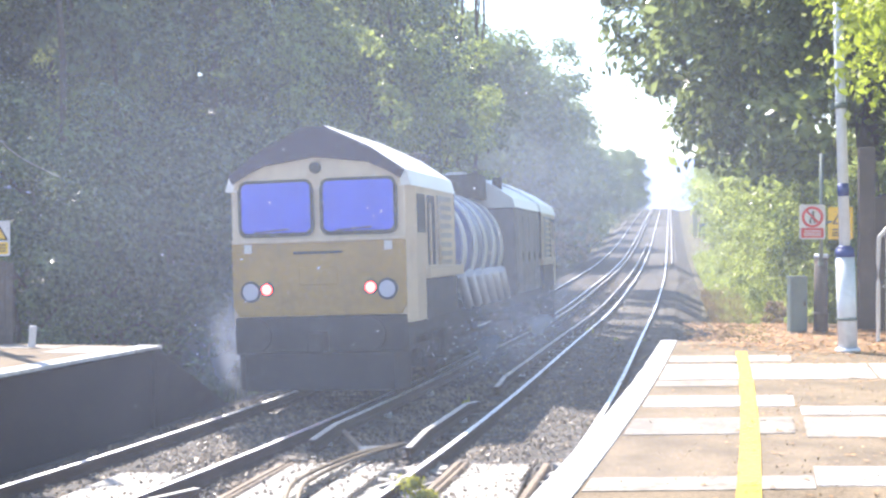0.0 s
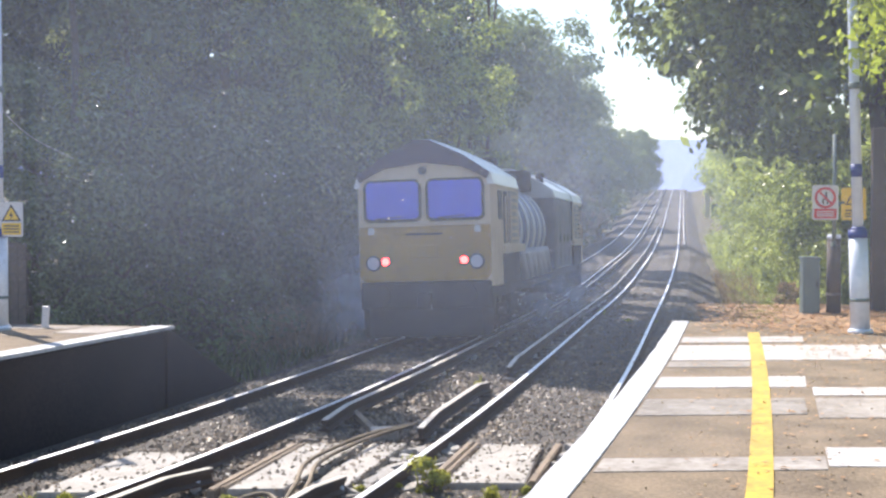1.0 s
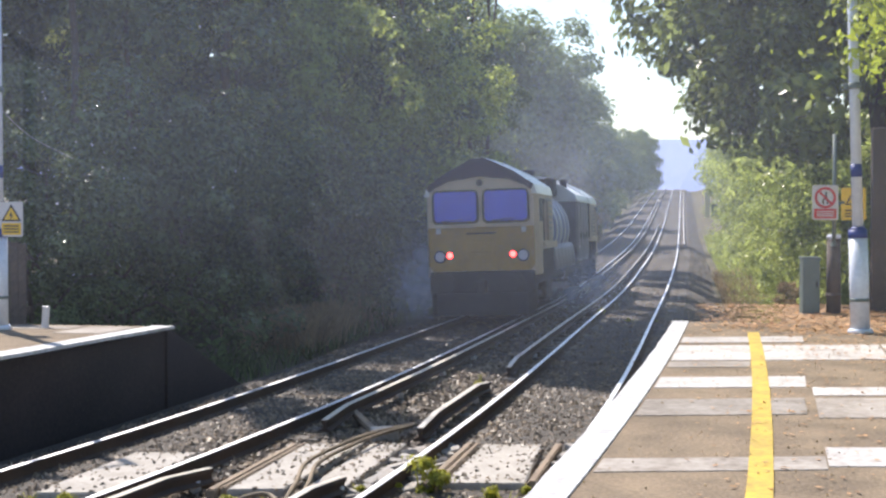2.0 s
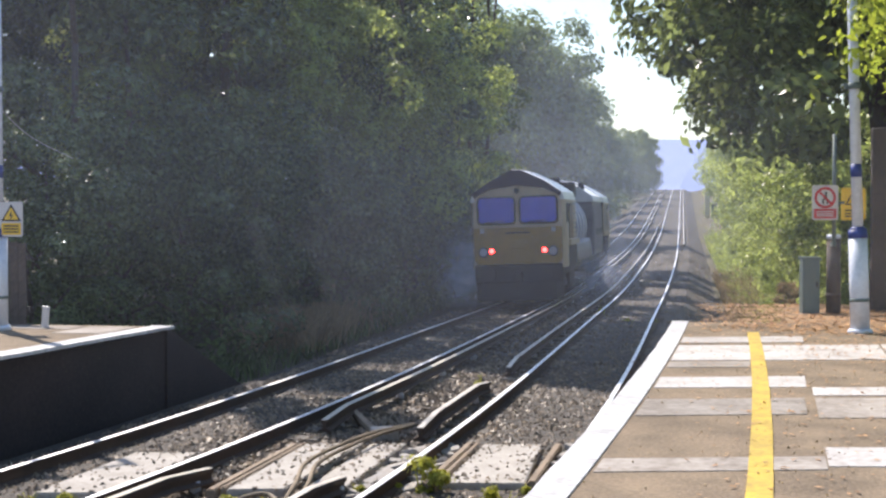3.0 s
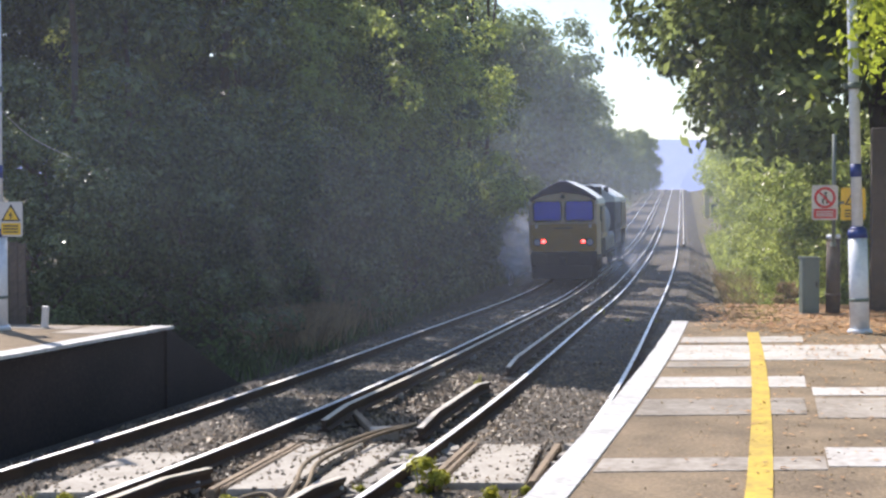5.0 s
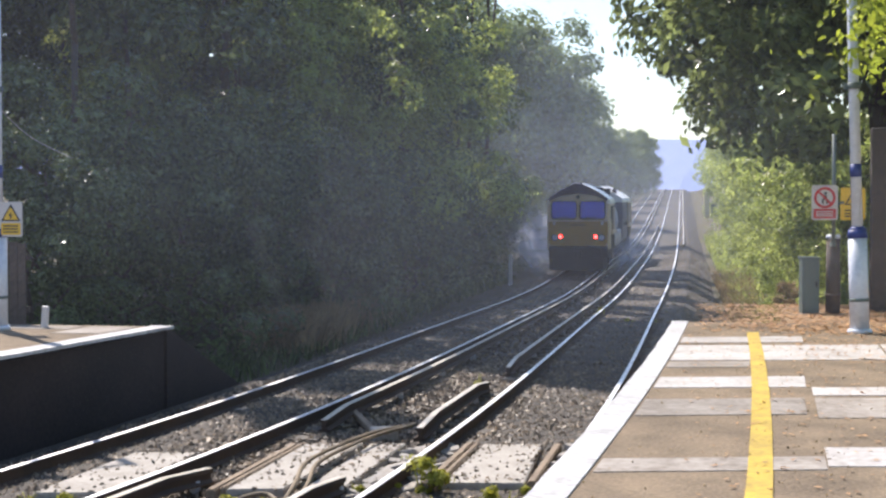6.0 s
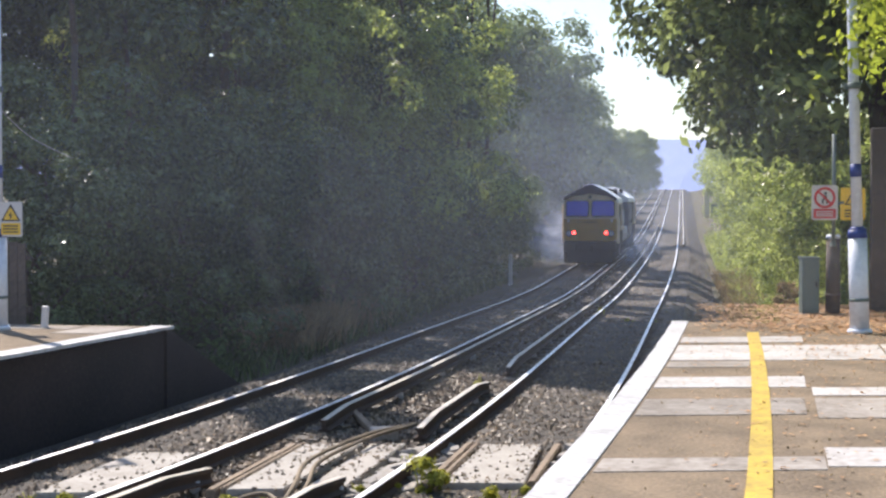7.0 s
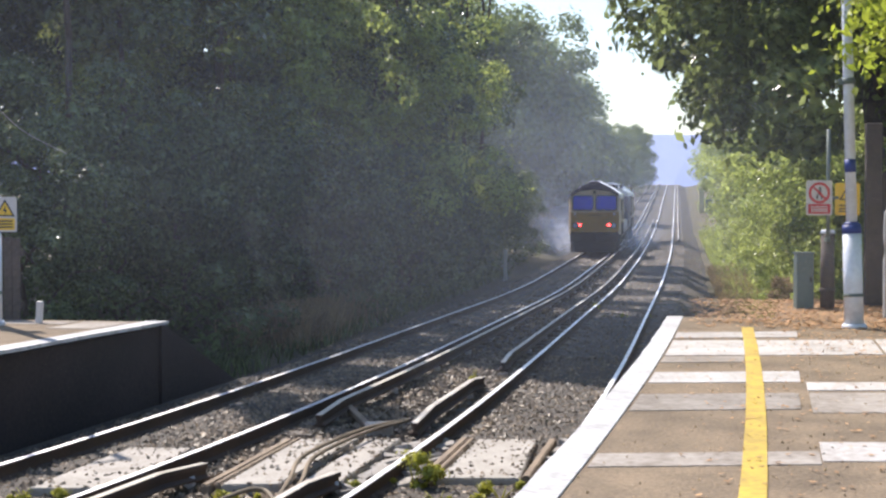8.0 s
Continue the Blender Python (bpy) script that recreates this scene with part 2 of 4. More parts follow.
def track(name, mid, label):
    t = thing(name, pose(0, 0, 0), label, "railway track", "railway tracks", "structure")
    for side in (-1, 1):
        r = part("rail", strip(RAIL, mid + side * GAUGE / 2, -10, 320), M_RUST, t, "rusty-sided steel running rail")
        part("rail_head", strip(HEAD, mid + side * GAUGE / 2, -10, 320), M_RAILTOP, r, "polished steel running surface")
    return t


far_track = track("track_far", FAR_MID, "further railway track with polished rails on concrete sleepers")
near_track = track("track_near", NEAR_MID, "railway track beside the platform, polished rails on sleepers")


def conductor(offset, y0, y1, ends):
    t = thing("conductor_rail", pose(0, 0, 0), "raised electric conductor rail with ramped end on insulators", "conductor rail", "conductor rails")
    part("bar", strip(CONDUCT, offset, y0, y1, ends), M_RUST, t)
    top = max(v for u, v in CONDUCT)
    half = max(u for u, v in CONDUCT if v > top - 0.012)
    part("contact_face", strip([(-half, top - 0.006), (half, top - 0.006), (half - 0.004, top + 0.006), (-half + 0.004, top + 0.006)], offset, y0, y1, ends), M_CONDUCTOR, t, "worn shiny top of the rail")
    y = y0 + 0.6
    while y < min(y1, 70):
        bm = bmesh.new()
        cyl(bm, (line_x(offset, y), y, rise(y) - 0.17), (line_x(offset, y), y, rise(y) - 0.06), 0.06, 0.045, 8)
        part("insulator", bm, M_SIGN, t)
        y += 2.8
    return t


conductor(FAR_MID + GAUGE / 2 + 0.41, 15.7, 310, (0.07, 0))
conductor(FAR_MID + GAUGE / 2 + 0.41, -8, 12.5, (0, 0.07))
conductor(NEAR_MID - GAUGE / 2 - 0.41, 21.8, 130, (0.07, 0))
conductor(NEAR_MID - GAUGE / 2 - 0.41, 15.3, 19.8, (0.07, 0.07))
conductor(NEAR_MID - GAUGE / 2 - 0.41, -8, 12.3, (0, 0.07))
conductor(NEAR_MID + GAUGE / 2 + 0.41, 95, 310, (0.07, 0))


# ---- platforms ----
PF_END, PF_Z = 20.0, 0.915


def edge_r(y):
    return 0.5425 - 1.05 * math.exp(-(max(y, 2.0) - 11.6) / 17)


def edge_l(y):
    return -5.85 - 1.6 * math.exp(-(max(y, 2.0) - 12) / 16)


bm = bmesh.new()
rows = [-14 + i * 2 for i in range(17)] + [PF_END]
sweep(bm, [[(edge_r(y) + 0.20, y, PF_Z), (edge_r(y) + 0.20, y, -0.7), (13, y, -0.7), (13, y, PF_Z)] for y in rows])
pf = part("platform_near", bm, M_TARMAC)
tagged(pf, "railway platform of worn brown tarmac with pale paving bands", "platform", kind="structure")
bm = bmesh.new()
sweep(bm, [[(edge_r(y) + w, y, PF_Z + 0.012), (edge_r(y) + 0.20, y, PF_Z + 0.012), (edge_r(y) + 0.20, y, PF_Z - 0.09), (edge_r(y) + w, y, PF_Z - 0.09)] for y, w in ((y, -0.03 + 0.02 * noise.noise((y * 1.3, 0, 5))) for y in [k * 0.5 - 14 for k in range(68)] + [PF_END])])
part("coping", bm, M_COPING, pf, "white-painted platform edge coping")
bm = bmesh.new()
sweep(bm, [[(edge_r(y) + 0.09, y, PF_Z - 0.09), (edge_r(y) + 0.195, y, PF_Z - 0.09), (edge_r(y) + 0.195, y, -0.7), (edge_r(y) + 0.09, y, -0.7)] for y in rows])
part("platform_wall", bm, M_BRICK, pf, "sooty brick platform wall")
# the bank of earth that carries on beyond the platform's end
bm = bmesh.new()
sweep(bm, [[(1.1 + j, y, -0.7), (1.5 + j, y, z), (13, y, z + 0.1), (13, y, -0.7)] for y, z, j in ((PF_END, PF_Z - 0.02, 0), (22, PF_Z - 0.02, 0.1), (24.2, PF_Z - 0.04, 0.25), (26.5, 0.55, 0.6), (30, 0.3, 0.9))])
M_SAND = mat("dry_sandy_earth", (0.34, 0.25, 0.15), (0.20, 0.145, 0.09), 0.95, grain=14, blotch=1.2, bump=0.6, dist=0.03)
bank = tagged(part("earth_bank", bm, M_SAND), "earth bank strewn with dead leaves beyond the platform", "bank", kind="structure")

bm = bmesh.new()
L_END = 17.9
rows_l = [-14 + i * 2 for i in range(16)] + [L_END]
sweep(bm, [[(edge_l(y) - 0.3, y, PF_Z), (-16, y, PF_Z), (-16, y, -0.7), (edge_l(y) - 0.3, y, -0.7)] for y in rows_l])
pfl = part("platform_far", bm, M_TARMAC)
tagged(pfl, "opposite railway platform of tarmac, sunlit patches put in as pale slabs, dark brick wall", "platform", kind="structure")
bm = bmesh.new()
sweep(bm, [[(edge_l(y) + w, y, PF_Z + 0.012), (edge_l(y) - 0.31, y, PF_Z + 0.012), (edge_l(y) - 0.31, y, PF_Z - 0.03), (edge_l(y) + w, y, PF_Z - 0.03)] for y, w in ((y, 0.02 * math.sin(y * 1.9)) for y in [k * 0.7 - 14 for k in range(45)] + [L_END])])
part("coping", bm, M_COPING, pfl, "pale platform edge coping")
bm = bmesh.new()
sweep(bm, [[(edge_l(y) - 0.14, y, PF_Z - 0.08), (edge_l(y) - 0.3, y, PF_Z - 0.08), (edge_l(y) - 0.3, y, -0.7), (edge_l(y) - 0.14, y, -0.7)] for y in rows_l])
part("platform_wall", bm, M_BRICK, pfl, "sooty brick platform wall")
bm = bmesh.new()
sweep(bm, [[(edge_l(y) - 0.1, y, -0.7), (edge_l(y) - 0.1, y, z), (-16, y, z), (-16, y, -0.7)] for y, z in ((L_END + 0.004, PF_Z - 0.01), (L_END + 2.9, -0.3))])
part("ramp", bm, M_BRICK, pfl, "dark end ramp of the platform")

# pale slabs along the far platform's edge, standing in for sunlit patches
for y0, y1, w0, w1 in ((16.6, 17.7, 0.42, 1.1), (17.2, 17.7, 1.2, 2.2)):
    bm = bmesh.new()
    sweep(bm, [[(edge_l(y) - w0, y, PF_Z + 0.006), (edge_l(y) - w1, y, PF_Z + 0.006), (edge_l(y) - w1, y, PF_Z - 0.03), (edge_l(y) - w0, y, PF_Z - 0.03)] for y in (y0, (y0 + y1) / 2, y1)])
    part("paving_slab", bm, M_SLAB, pfl)

# yellow line
bm = bmesh.new()
sweep(bm, [[(edge_r(y) + 1.22 - 0.011 * y + u, y, PF_Z + v) for u, v in ((0, 0.010), (0.15, 0.010), (0.15, 0.001), (0, 0.001))] for y in [-12 + i * 2 for i in range(15)] + [18.3]])
part("yellow_line", bm, M_YELLOW, pf, "worn yellow safety line")


# ---- foliage ----
def leaf_cloud(rng, lobes, count, size, bough, hang=0.2):
    """Leaves in rounded boughs on the outside of several lobes: vertices and faces. lobes: (x, y, z, rx, ry, rz)."""
    lob = np.array(lobes, float)
    weight = (lob[:, 3] * lob[:, 4] * lob[:, 5]) ** 0.67
    per = 190
    nb = max(1, count // per)
    which = rng.choice(len(lob), nb, p=weight / weight.sum())
    d = rng.normal(size=(nb, 3))
    d[:, 2] += 0.2
    d /= np.linalg.norm(d, axis=1)[:, None]
    centre = lob[which, :3] + d * lob[which, 3:] * (0.62 + 0.5 * rng.random(nb))[:, None]
    radius = bough * (0.55 + 0.95 * rng.random(nb) ** 1.5)
    e = rng.normal(size=(nb, per, 3))
    e += d[:, None] * 0.5
    e[:, :, 2] += 0.45
    e /= np.linalg.norm(e, axis=2)[:, :, None]
    shell = (0.55 + 0.5 * rng.random((nb, per, 1)) ** 0.6) * (1 + 0.55 * (rng.random((nb, per, 1)) > 0.93))
    c = (centre[:, None] + e * shell * radius[:, None, None] * np.array((1.1, 1.1, 0.8))).reshape(-1, 3)
    out = e.reshape(-1, 3)
    n = len(c)
    nor = out * 1.0 + rng.normal(size=(n, 3)) * 0.42 + np.array((0, 0, 0.35))
    nor /= np.linalg.norm(nor, axis=1)[:, None]
    u = np.cross(nor, rng.normal(size=(n, 3)))
    u /= np.linalg.norm(u, axis=1)[:, None]
    v = np.cross(nor, u)
    s = (size * (0.6 + 0.8 * rng.random(n)))[:, None]
    tip = c + u * s - np.array((0, 0, hang)) * s
    verts = np.stack([c - u * s, c + v * s * 0.55 + nor * s * 0.12, tip, c - v * s * 0.55 + nor * s * 0.12], 1).reshape(-1, 3)
    faces = np.arange(n * 4).reshape(-1, 4)
    return verts, faces


def make_tree(name, seed, height, spread, leaf_material, count, leaf, label, trunk_r=0.25, low=0.25, category="tree", group="", clump=None):
    """A tapered trunk that forks into limbs, and an uneven crown of leaves, at the origin."""
    rng = np.random.default_rng(seed)
    t = thing(name, pose(0, 0, 0), label, category, group)
    bm = bmesh.new()
    p, r = Vector((0, 0, -0.4)), trunk_r
    for i in range(6):
        q = p + Vector((rng.normal() * 0.12, rng.normal() * 0.12, height * 0.13))
        cyl(bm, p, q, r, r * 0.86, 9)
        p, r = q, r * 0.86
    part("trunk", bm, M_BARK, t)
    lobes = []
    for i in range(11):
        a = 2 * math.pi * i / 11 * 1.618 * 2
        z = height * (low + (0.93 - low) * (i + 0.5) / 11)
        w = spread * (0.55 + 0.3 * math.sin(math.pi * (i + 1) / 12)) * (0.8 + 0.4 * rng.random())
        off = spread * 0.55 * (1 - 0.5 * (i / 11))
        e = Vector((math.cos(a) * off, math.sin(a) * off, z))
        lobes.append((*e, w * 0.62, w * 0.62, w * 0.5))
        if i % 2 == 0:
            bm = bmesh.new()
            s = Vector((0, 0, max(height * 0.12, z - height * 0.18)))
            cyl(bm, s, s.lerp(e, 0.55) + Vector((0, 0, 0.3)), trunk_r * 0.42, trunk_r * 0.25, 7)
            cyl(bm, s.lerp(e, 0.55) + Vector((0, 0, 0.3)), e, trunk_r * 0.25, trunk_r * 0.08, 7)
            part("limb", bm, M_BARK, t)
    v, f = leaf_cloud(rng, lobes, count, leaf, clump or spread * 0.23)
    data_part("crown", v, f, leaf_material, t)
    return t


def put(tree, x, y, turn, scale, first=False):
    m = pose(x, y, ground_z(x, y), 0, 0, turn) @ Matrix.Diagonal((scale, scale, scale, 1))
    if first:
        tree.matrix_basis = m
        return tree
    keep = tree.scale.copy()
    tree.scale = (1, 1, 1)
    made = copy_thing(tree, m)
    tree.scale = keep
    return made


rs = random.Random(5)
oak = make_tree("tree", 1, 15, 5.2, M_LEAF_DARK, 24000, 0.125, "tall dense dark-green tree in a lineside wood", group="lineside trees", clump=0.8)
ash = make_tree("tree", 2, 17, 4.6, M_LEAF_DARK, 24000, 0.125, "tall dense dark-green tree in a lineside wood", group="lineside trees", clump=0.75)
shrub = make_tree("shrub", 3, 4.2, 2.3, M_LEAF_DARK, 12000, 0.06, "dark leafy shrub under the lineside trees", 0.08, 0.08, "shrub", "lineside shrubs")
spots = [(-14.4, 31.5), (-16.8, 25), (-14.6, 39.0), (-12.3, 43.5), (-12.8, 50), (-14.6, 57), (-13.2, 63), (-13.2, 69), (-14.6, 76), (-22, 37), (-22, 30), (-23, 50), (-19.5, 33.5), (-25, 43), (-18.5, 45)]
for i, (x, y) in enumerate(spots):
    put((oak, ash)[i % 2], x, y, rs.uniform(0, 360), (1.0 if 55 < y < 72 else rs.uniform(0.84, 1.1)) if y > 29 else 0.68, i < 2)
for i in range(17):
    y = 21.5 + i * 3.4
    put(shrub, -10.6 - rs.uniform(0, 1.0) + min(1.0, max(0.0, (y - 25) * 0.08)), y, rs.uniform(0, 360), rs.uniform(0.8, 1.25), i == 0)
for i, y in enumerate((33.5, 38, 42.5)):
    put(shrub, -13.4, y, 70 * i, 1.25)
# a paler tree whose leaf colour stands for sunlight, and tall trees whose crowns throw the bands of shade over the line
hazel = make_tree("tree", 14, 11.5, 3.6, M_LEAF_BUSH, 16000, 0.105, "tree on the edge of the wood, sunlight put into its pale-green leaves", 0.16, 0.3, group="lineside trees", clump=0.75)
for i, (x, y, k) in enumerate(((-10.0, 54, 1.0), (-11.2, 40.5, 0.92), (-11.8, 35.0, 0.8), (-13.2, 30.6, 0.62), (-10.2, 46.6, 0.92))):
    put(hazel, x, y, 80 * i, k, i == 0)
tall = make_tree("tree", 15, 23, 1.5, M_LEAF_DARK, 6500, 0.15, "tall slender tree in a lineside wood, its high crown unseen and casting shade", 0.15, 0.72, group="lineside trees", clump=0.6)
for i, (x, y) in enumerate(((-9.8, 48), (-9.9, 52), (-9.8, 58), (-10.4, 66), (-10.6, 75), (-11.4, 71), (-11.5, 33.5), (-12.4, 35.4), (-11.3, 37.4), (-12.5, 39.4), (-11.4, 41.4), (-12.3, 43.4), (-11.6, 45.4), (-14.0, 37.0), (-14.2, 41.5))):
    put(tall, x, y, 65 * i, 1.0, i == 0)
# more trees, mostly out of view, added to shade the wood's left and far track
for i, (x, y, k) in enumerate(((-11.6, 24.8, 0.68), (-12.4, 29.0, 0.68), (-16.6, 29.6, 0.8), (-17.6, 32.6, 0.85), (-18.6, 28.8, 0.8), (-16.0, 33.6, 0.8))):
    put(tall, x, y, 40 + 70 * i, k)
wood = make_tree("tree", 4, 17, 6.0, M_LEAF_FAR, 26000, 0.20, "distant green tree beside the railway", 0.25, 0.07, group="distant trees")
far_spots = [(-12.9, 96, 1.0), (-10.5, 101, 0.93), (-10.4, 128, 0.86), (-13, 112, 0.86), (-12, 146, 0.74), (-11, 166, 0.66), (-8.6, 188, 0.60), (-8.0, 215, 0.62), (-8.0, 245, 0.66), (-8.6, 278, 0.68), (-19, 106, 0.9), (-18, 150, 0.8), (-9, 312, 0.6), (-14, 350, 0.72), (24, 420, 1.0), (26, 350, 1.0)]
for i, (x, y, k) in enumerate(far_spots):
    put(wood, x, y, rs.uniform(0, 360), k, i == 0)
for i in range(10):
    put(shrub, -9.6 - rs.uniform(0, 1.0), 80 + i * 10, rs.uniform(0, 360), rs.uniform(1.0, 1.6))
dry = make_tree("bush", 12, 2.6, 1.7, M_DRY, 5000, 0.09, "pale straw-coloured dry bush beside the line", 0.05, 0.08, "bush", "dry bushes")
for i, (x, y, k) in enumerate(((-8.2, 92, 1.0), (-8.0, 104, 1.2), (-8.2, 118, 1.2), (-8.4, 30.5, 0.3), (-8.8, 33.0, 0.28), (-8.3, 28.8, 0.32), (3.0, 27.2, 0.36), (3.5, 25.6, 0.3), (2.7, 31.0, 0.4), (2.9, 36.0, 0.45))):
    put(dry, x, y, 50 * i, k, i == 0)
bush = make_tree("bush", 6, 6.0, 3.0, M_LEAF_BUSH, 11000, 0.085, "bush on the lineside bank, sunlight put into its bright-green leaves", 0.1, 0.06, "bush", "lineside bushes")
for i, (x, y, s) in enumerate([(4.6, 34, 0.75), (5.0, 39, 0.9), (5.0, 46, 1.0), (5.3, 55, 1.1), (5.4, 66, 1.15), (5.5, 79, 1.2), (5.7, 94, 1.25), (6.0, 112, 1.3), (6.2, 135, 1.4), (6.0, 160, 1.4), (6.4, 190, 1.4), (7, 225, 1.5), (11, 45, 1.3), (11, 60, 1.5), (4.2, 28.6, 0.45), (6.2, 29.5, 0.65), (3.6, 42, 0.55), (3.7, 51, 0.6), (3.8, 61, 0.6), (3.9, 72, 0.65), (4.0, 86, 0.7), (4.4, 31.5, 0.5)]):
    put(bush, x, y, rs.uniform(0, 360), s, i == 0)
syc = make_tree("tree", 8, 11.5, 6.6, M_LEAF_TREE, 70000, 0.122, "broad sycamore overhanging the platform end, leaves lit from behind", 0.3, 0.44, clump=0.8)
put(syc, 4.55, 31.0, 40, 1.0, True)
lime = make_tree("tree", 9, 9.0, 4.6, M_LEAF_LIME, 60000, 0.058, "young tree with bright yellow-green leaves beside the platform", 0.14, 0.57, clump=0.6)
put(lime, 5.55, 16.6, 10, 1.0, True)


# ---- train ----
def train_mid(y):
    return Vector((line_x(FAR_MID, y), y, rise(y)))


VEH = 20.0
SECTION = [(1.45, 3.12), (1.38, 3.35), (0.86, 3.70), (0.16, 4.03), (-0.16, 4.03), (-0.86, 3.70), (-1.38, 3.35), (-1.45, 3.12)]


def rounded(x0, x1, z0, z1, r, y, seg=4):
    """A ring of points round a rounded rectangle that faces -y."""
    out = []
    for cx, cz, a0 in ((x1 - r, z1 - r, 0), (x0 + r, z1 - r, 90), (x0 + r, z0 + r, 180), (x1 - r, z0 + r, 270)):
        for k in range(seg + 1):
            a = radians(a0 + 90 * k / seg)
            out.append((cx + r * math.cos(a), y, cz + r * math.sin(a)))
    return out


def cab(t, y0, d):
    """A cab whose windscreens stand at y0; d: +1 if it runs on towards +y, else -1."""
    def Y(v):
        return y0 + d * v
    bm = bmesh.new()
    plan = [(-1.44, 3.5), (-1.44, 0.3), (-1.35, 0.0), (1.35, 0.0), (1.44, 0.3), (1.44, 3.5)]
    sweep(bm, [[(x, Y(v), z) for x, v in plan] for z in (1.15, 2.34, 2.36, 3.12)])
    body = part("cab_body", bm, M_TCREAM, t, "cream cab body with chamfered corners")
    bm = bmesh.new()
    sweep(bm, [[(x * k, Y(v), 3.12 + (z - 3.12) * q) for x, z in SECTION] for v, k, q in ((-0.02, 0.992, 0.985), (0.05, 1.0, 1.0), (3.6, 1.0, 1.0))])
    part("cab_roof", bm, M_TROOF, t, "pale sloped cab roof")
    bm = bmesh.new()
    brow = [(-1.30, 3.22), (-1.12, 3.33), (-0.8, 3.47), (0, 3.57), (0.8, 3.47), (1.12, 3.33), (1.30, 3.22)] + [(x * 0.991, 3.12 + (z - 3.12) * 0.985) for x, z in SECTION[1:-1]]
    sweep(bm, [[(x, Y(v), z) for x, z in brow] for v in (-0.09, -0.005)])
    part("brow", bm, M_TBROW, t, "dark painted brow above the windscreens")
    bm = bmesh.new()
    sweep(bm, [[(x, Y(v), z) for x, z in ((-1.3, 3.13), (1.3, 3.13), (1.28, 3.25), (0.8, 3.48), (0, 3.57), (-0.8, 3.48), (-1.28, 3.25))] for v in (-0.035, 0.02)])
    part("header_panel", bm, M_TCREAM, t, "cream panel over the windscreens")
    bm = bmesh.new()
    sweep(bm, [[(x * 0.985, Y(v), z - 0.03) for x, z in SECTION] + [(-1.40, Y(v), 1.15), (1.40, Y(v), 1.15)] for v in (3.5, 3.63)])
    part("rear_bulkhead", bm, M_TDARK, t, "dark rear wall of the cab")
    # yellow lower front
    bm = bmesh.new()
    sweep(bm, [[(x, Y(v), z) for x, z in ((-1.26, 1.28), (1.26, 1.28), (1.345, 1.42), (1.345, 2.34), (-1.345, 2.34), (-1.345, 1.42))] for v in (-0.05, 0.02)])
    part("front_panel", bm, M_TYELLOW, t, "dirty yellow warning panel")
    bm = bmesh.new()
    box(bm, -1.345, 1.345, min(Y(-0.08), Y(0)), max(Y(-0.08), Y(0)), 2.345, 2.40, 0.01)
    part("waist_rail", bm, M_TCREAM, t)
    for x0, x1 in ((-1.19, -0.09), (0.095, 1.195)):
        bm = bmesh.new()
        sweep(bm, [rounded(x0 - 0.05, x1 + 0.05, 2.43, 3.28, 0.13, Y(-0.03)), rounded(x0, x1, 2.48, 3.23, 0.1, Y(-0.045))], closed=True)
        w = part("windscreen", bm, M_BLACK, t, "windscreen in a black rubber seal")
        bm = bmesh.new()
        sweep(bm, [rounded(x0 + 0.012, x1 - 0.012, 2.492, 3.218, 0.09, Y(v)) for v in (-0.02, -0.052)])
        part("pane", bm, M_TGLASS, w, "windscreen glass, the sky's reflection painted in blue")
        bm = bmesh.new()
        cyl(bm, (x0 + 0.2, Y(-0.065), 2.5), (x0 + 0.75, Y(-0.065), 2.54), 0.012, 0.012, 6)
        part("wiper", bm, M_BLACK, w)
    for x in (-1.06, 1.06):
        bm = bmesh.new()
        cyl(bm, (x, Y(0), 1.64), (x, Y(-0.085), 1.64), 0.165, 0.155, 20)
        h = part("headlight", bm, M_BLACK, t, "round unlit headlight")
        bm = bmesh.new()
        cyl(bm, (x, Y(-0.06), 1.64), (x, Y(-0.095), 1.64), 0.13, 0.12, 20)
        part("lens", bm, M_LENS, h)
        x *= 0.76
        bm = bmesh.new()
        cyl(bm, (x, Y(0), 1.67), (x, Y(-0.08), 1.67), 0.11, 0.105, 16)
        h = part("tail_light", bm, M_BLACK, t, "lit red tail light")
        bm = bmesh.new()
        cyl(bm, (x, Y(-0.06), 1.67), (x, Y(-0.09), 1.67), 0.085, 0.07, 16)
        part("lens", bm, M_TAIL if d > 0 else M_LENS, h)
    for x in (-1.09, 1.09):
        bm = bmesh.new()
        box(bm, x - 0.06, x + 0.06, min(Y(-0.075), Y(-0.03)), max(Y(-0.075), Y(-0.03)), 2.2, 2.33, 0.01)
        part("marker_plate", bm, M_SIGN, t, "small white plate")
    bm = bmesh.new()
    cyl(bm, (0, Y(-0.02), 3.42), (0, Y(-0.1), 3.42), 0.09, 0.08, 16)
    part("top_lamp", bm, M_BLACK, t, "dark round upper lamp")
    bm = bmesh.new()
    box(bm, -0.38, 0.38, min(Y(-0.06), Y(-0.03)), max(Y(-0.06), Y(-0.03)), 2.17, 2.21)
    part("hand_bar", bm, M_TDARK, t)
    bm = bmesh.new()
    box(bm, -0.30, 0.30, min(Y(-0.062), Y(-0.03)), max(Y(-0.062), Y(-0.03)), 1.72, 1.98, 0.015)
    part("hatch", bm, M_TYELLOW, t)
    # buffers, coupling and plough
    bm = bmesh.new()
    box(bm, -1.35, 1.35, min(Y(-0.03), Y(0.5)), max(Y(-0.03), Y(0.5)), 0.72, 1.28, 0.05)
    part("buffer_beam", bm, M_TDARK, t)
    for x in (-0.87, 0.87):
        bm = bmesh.new()
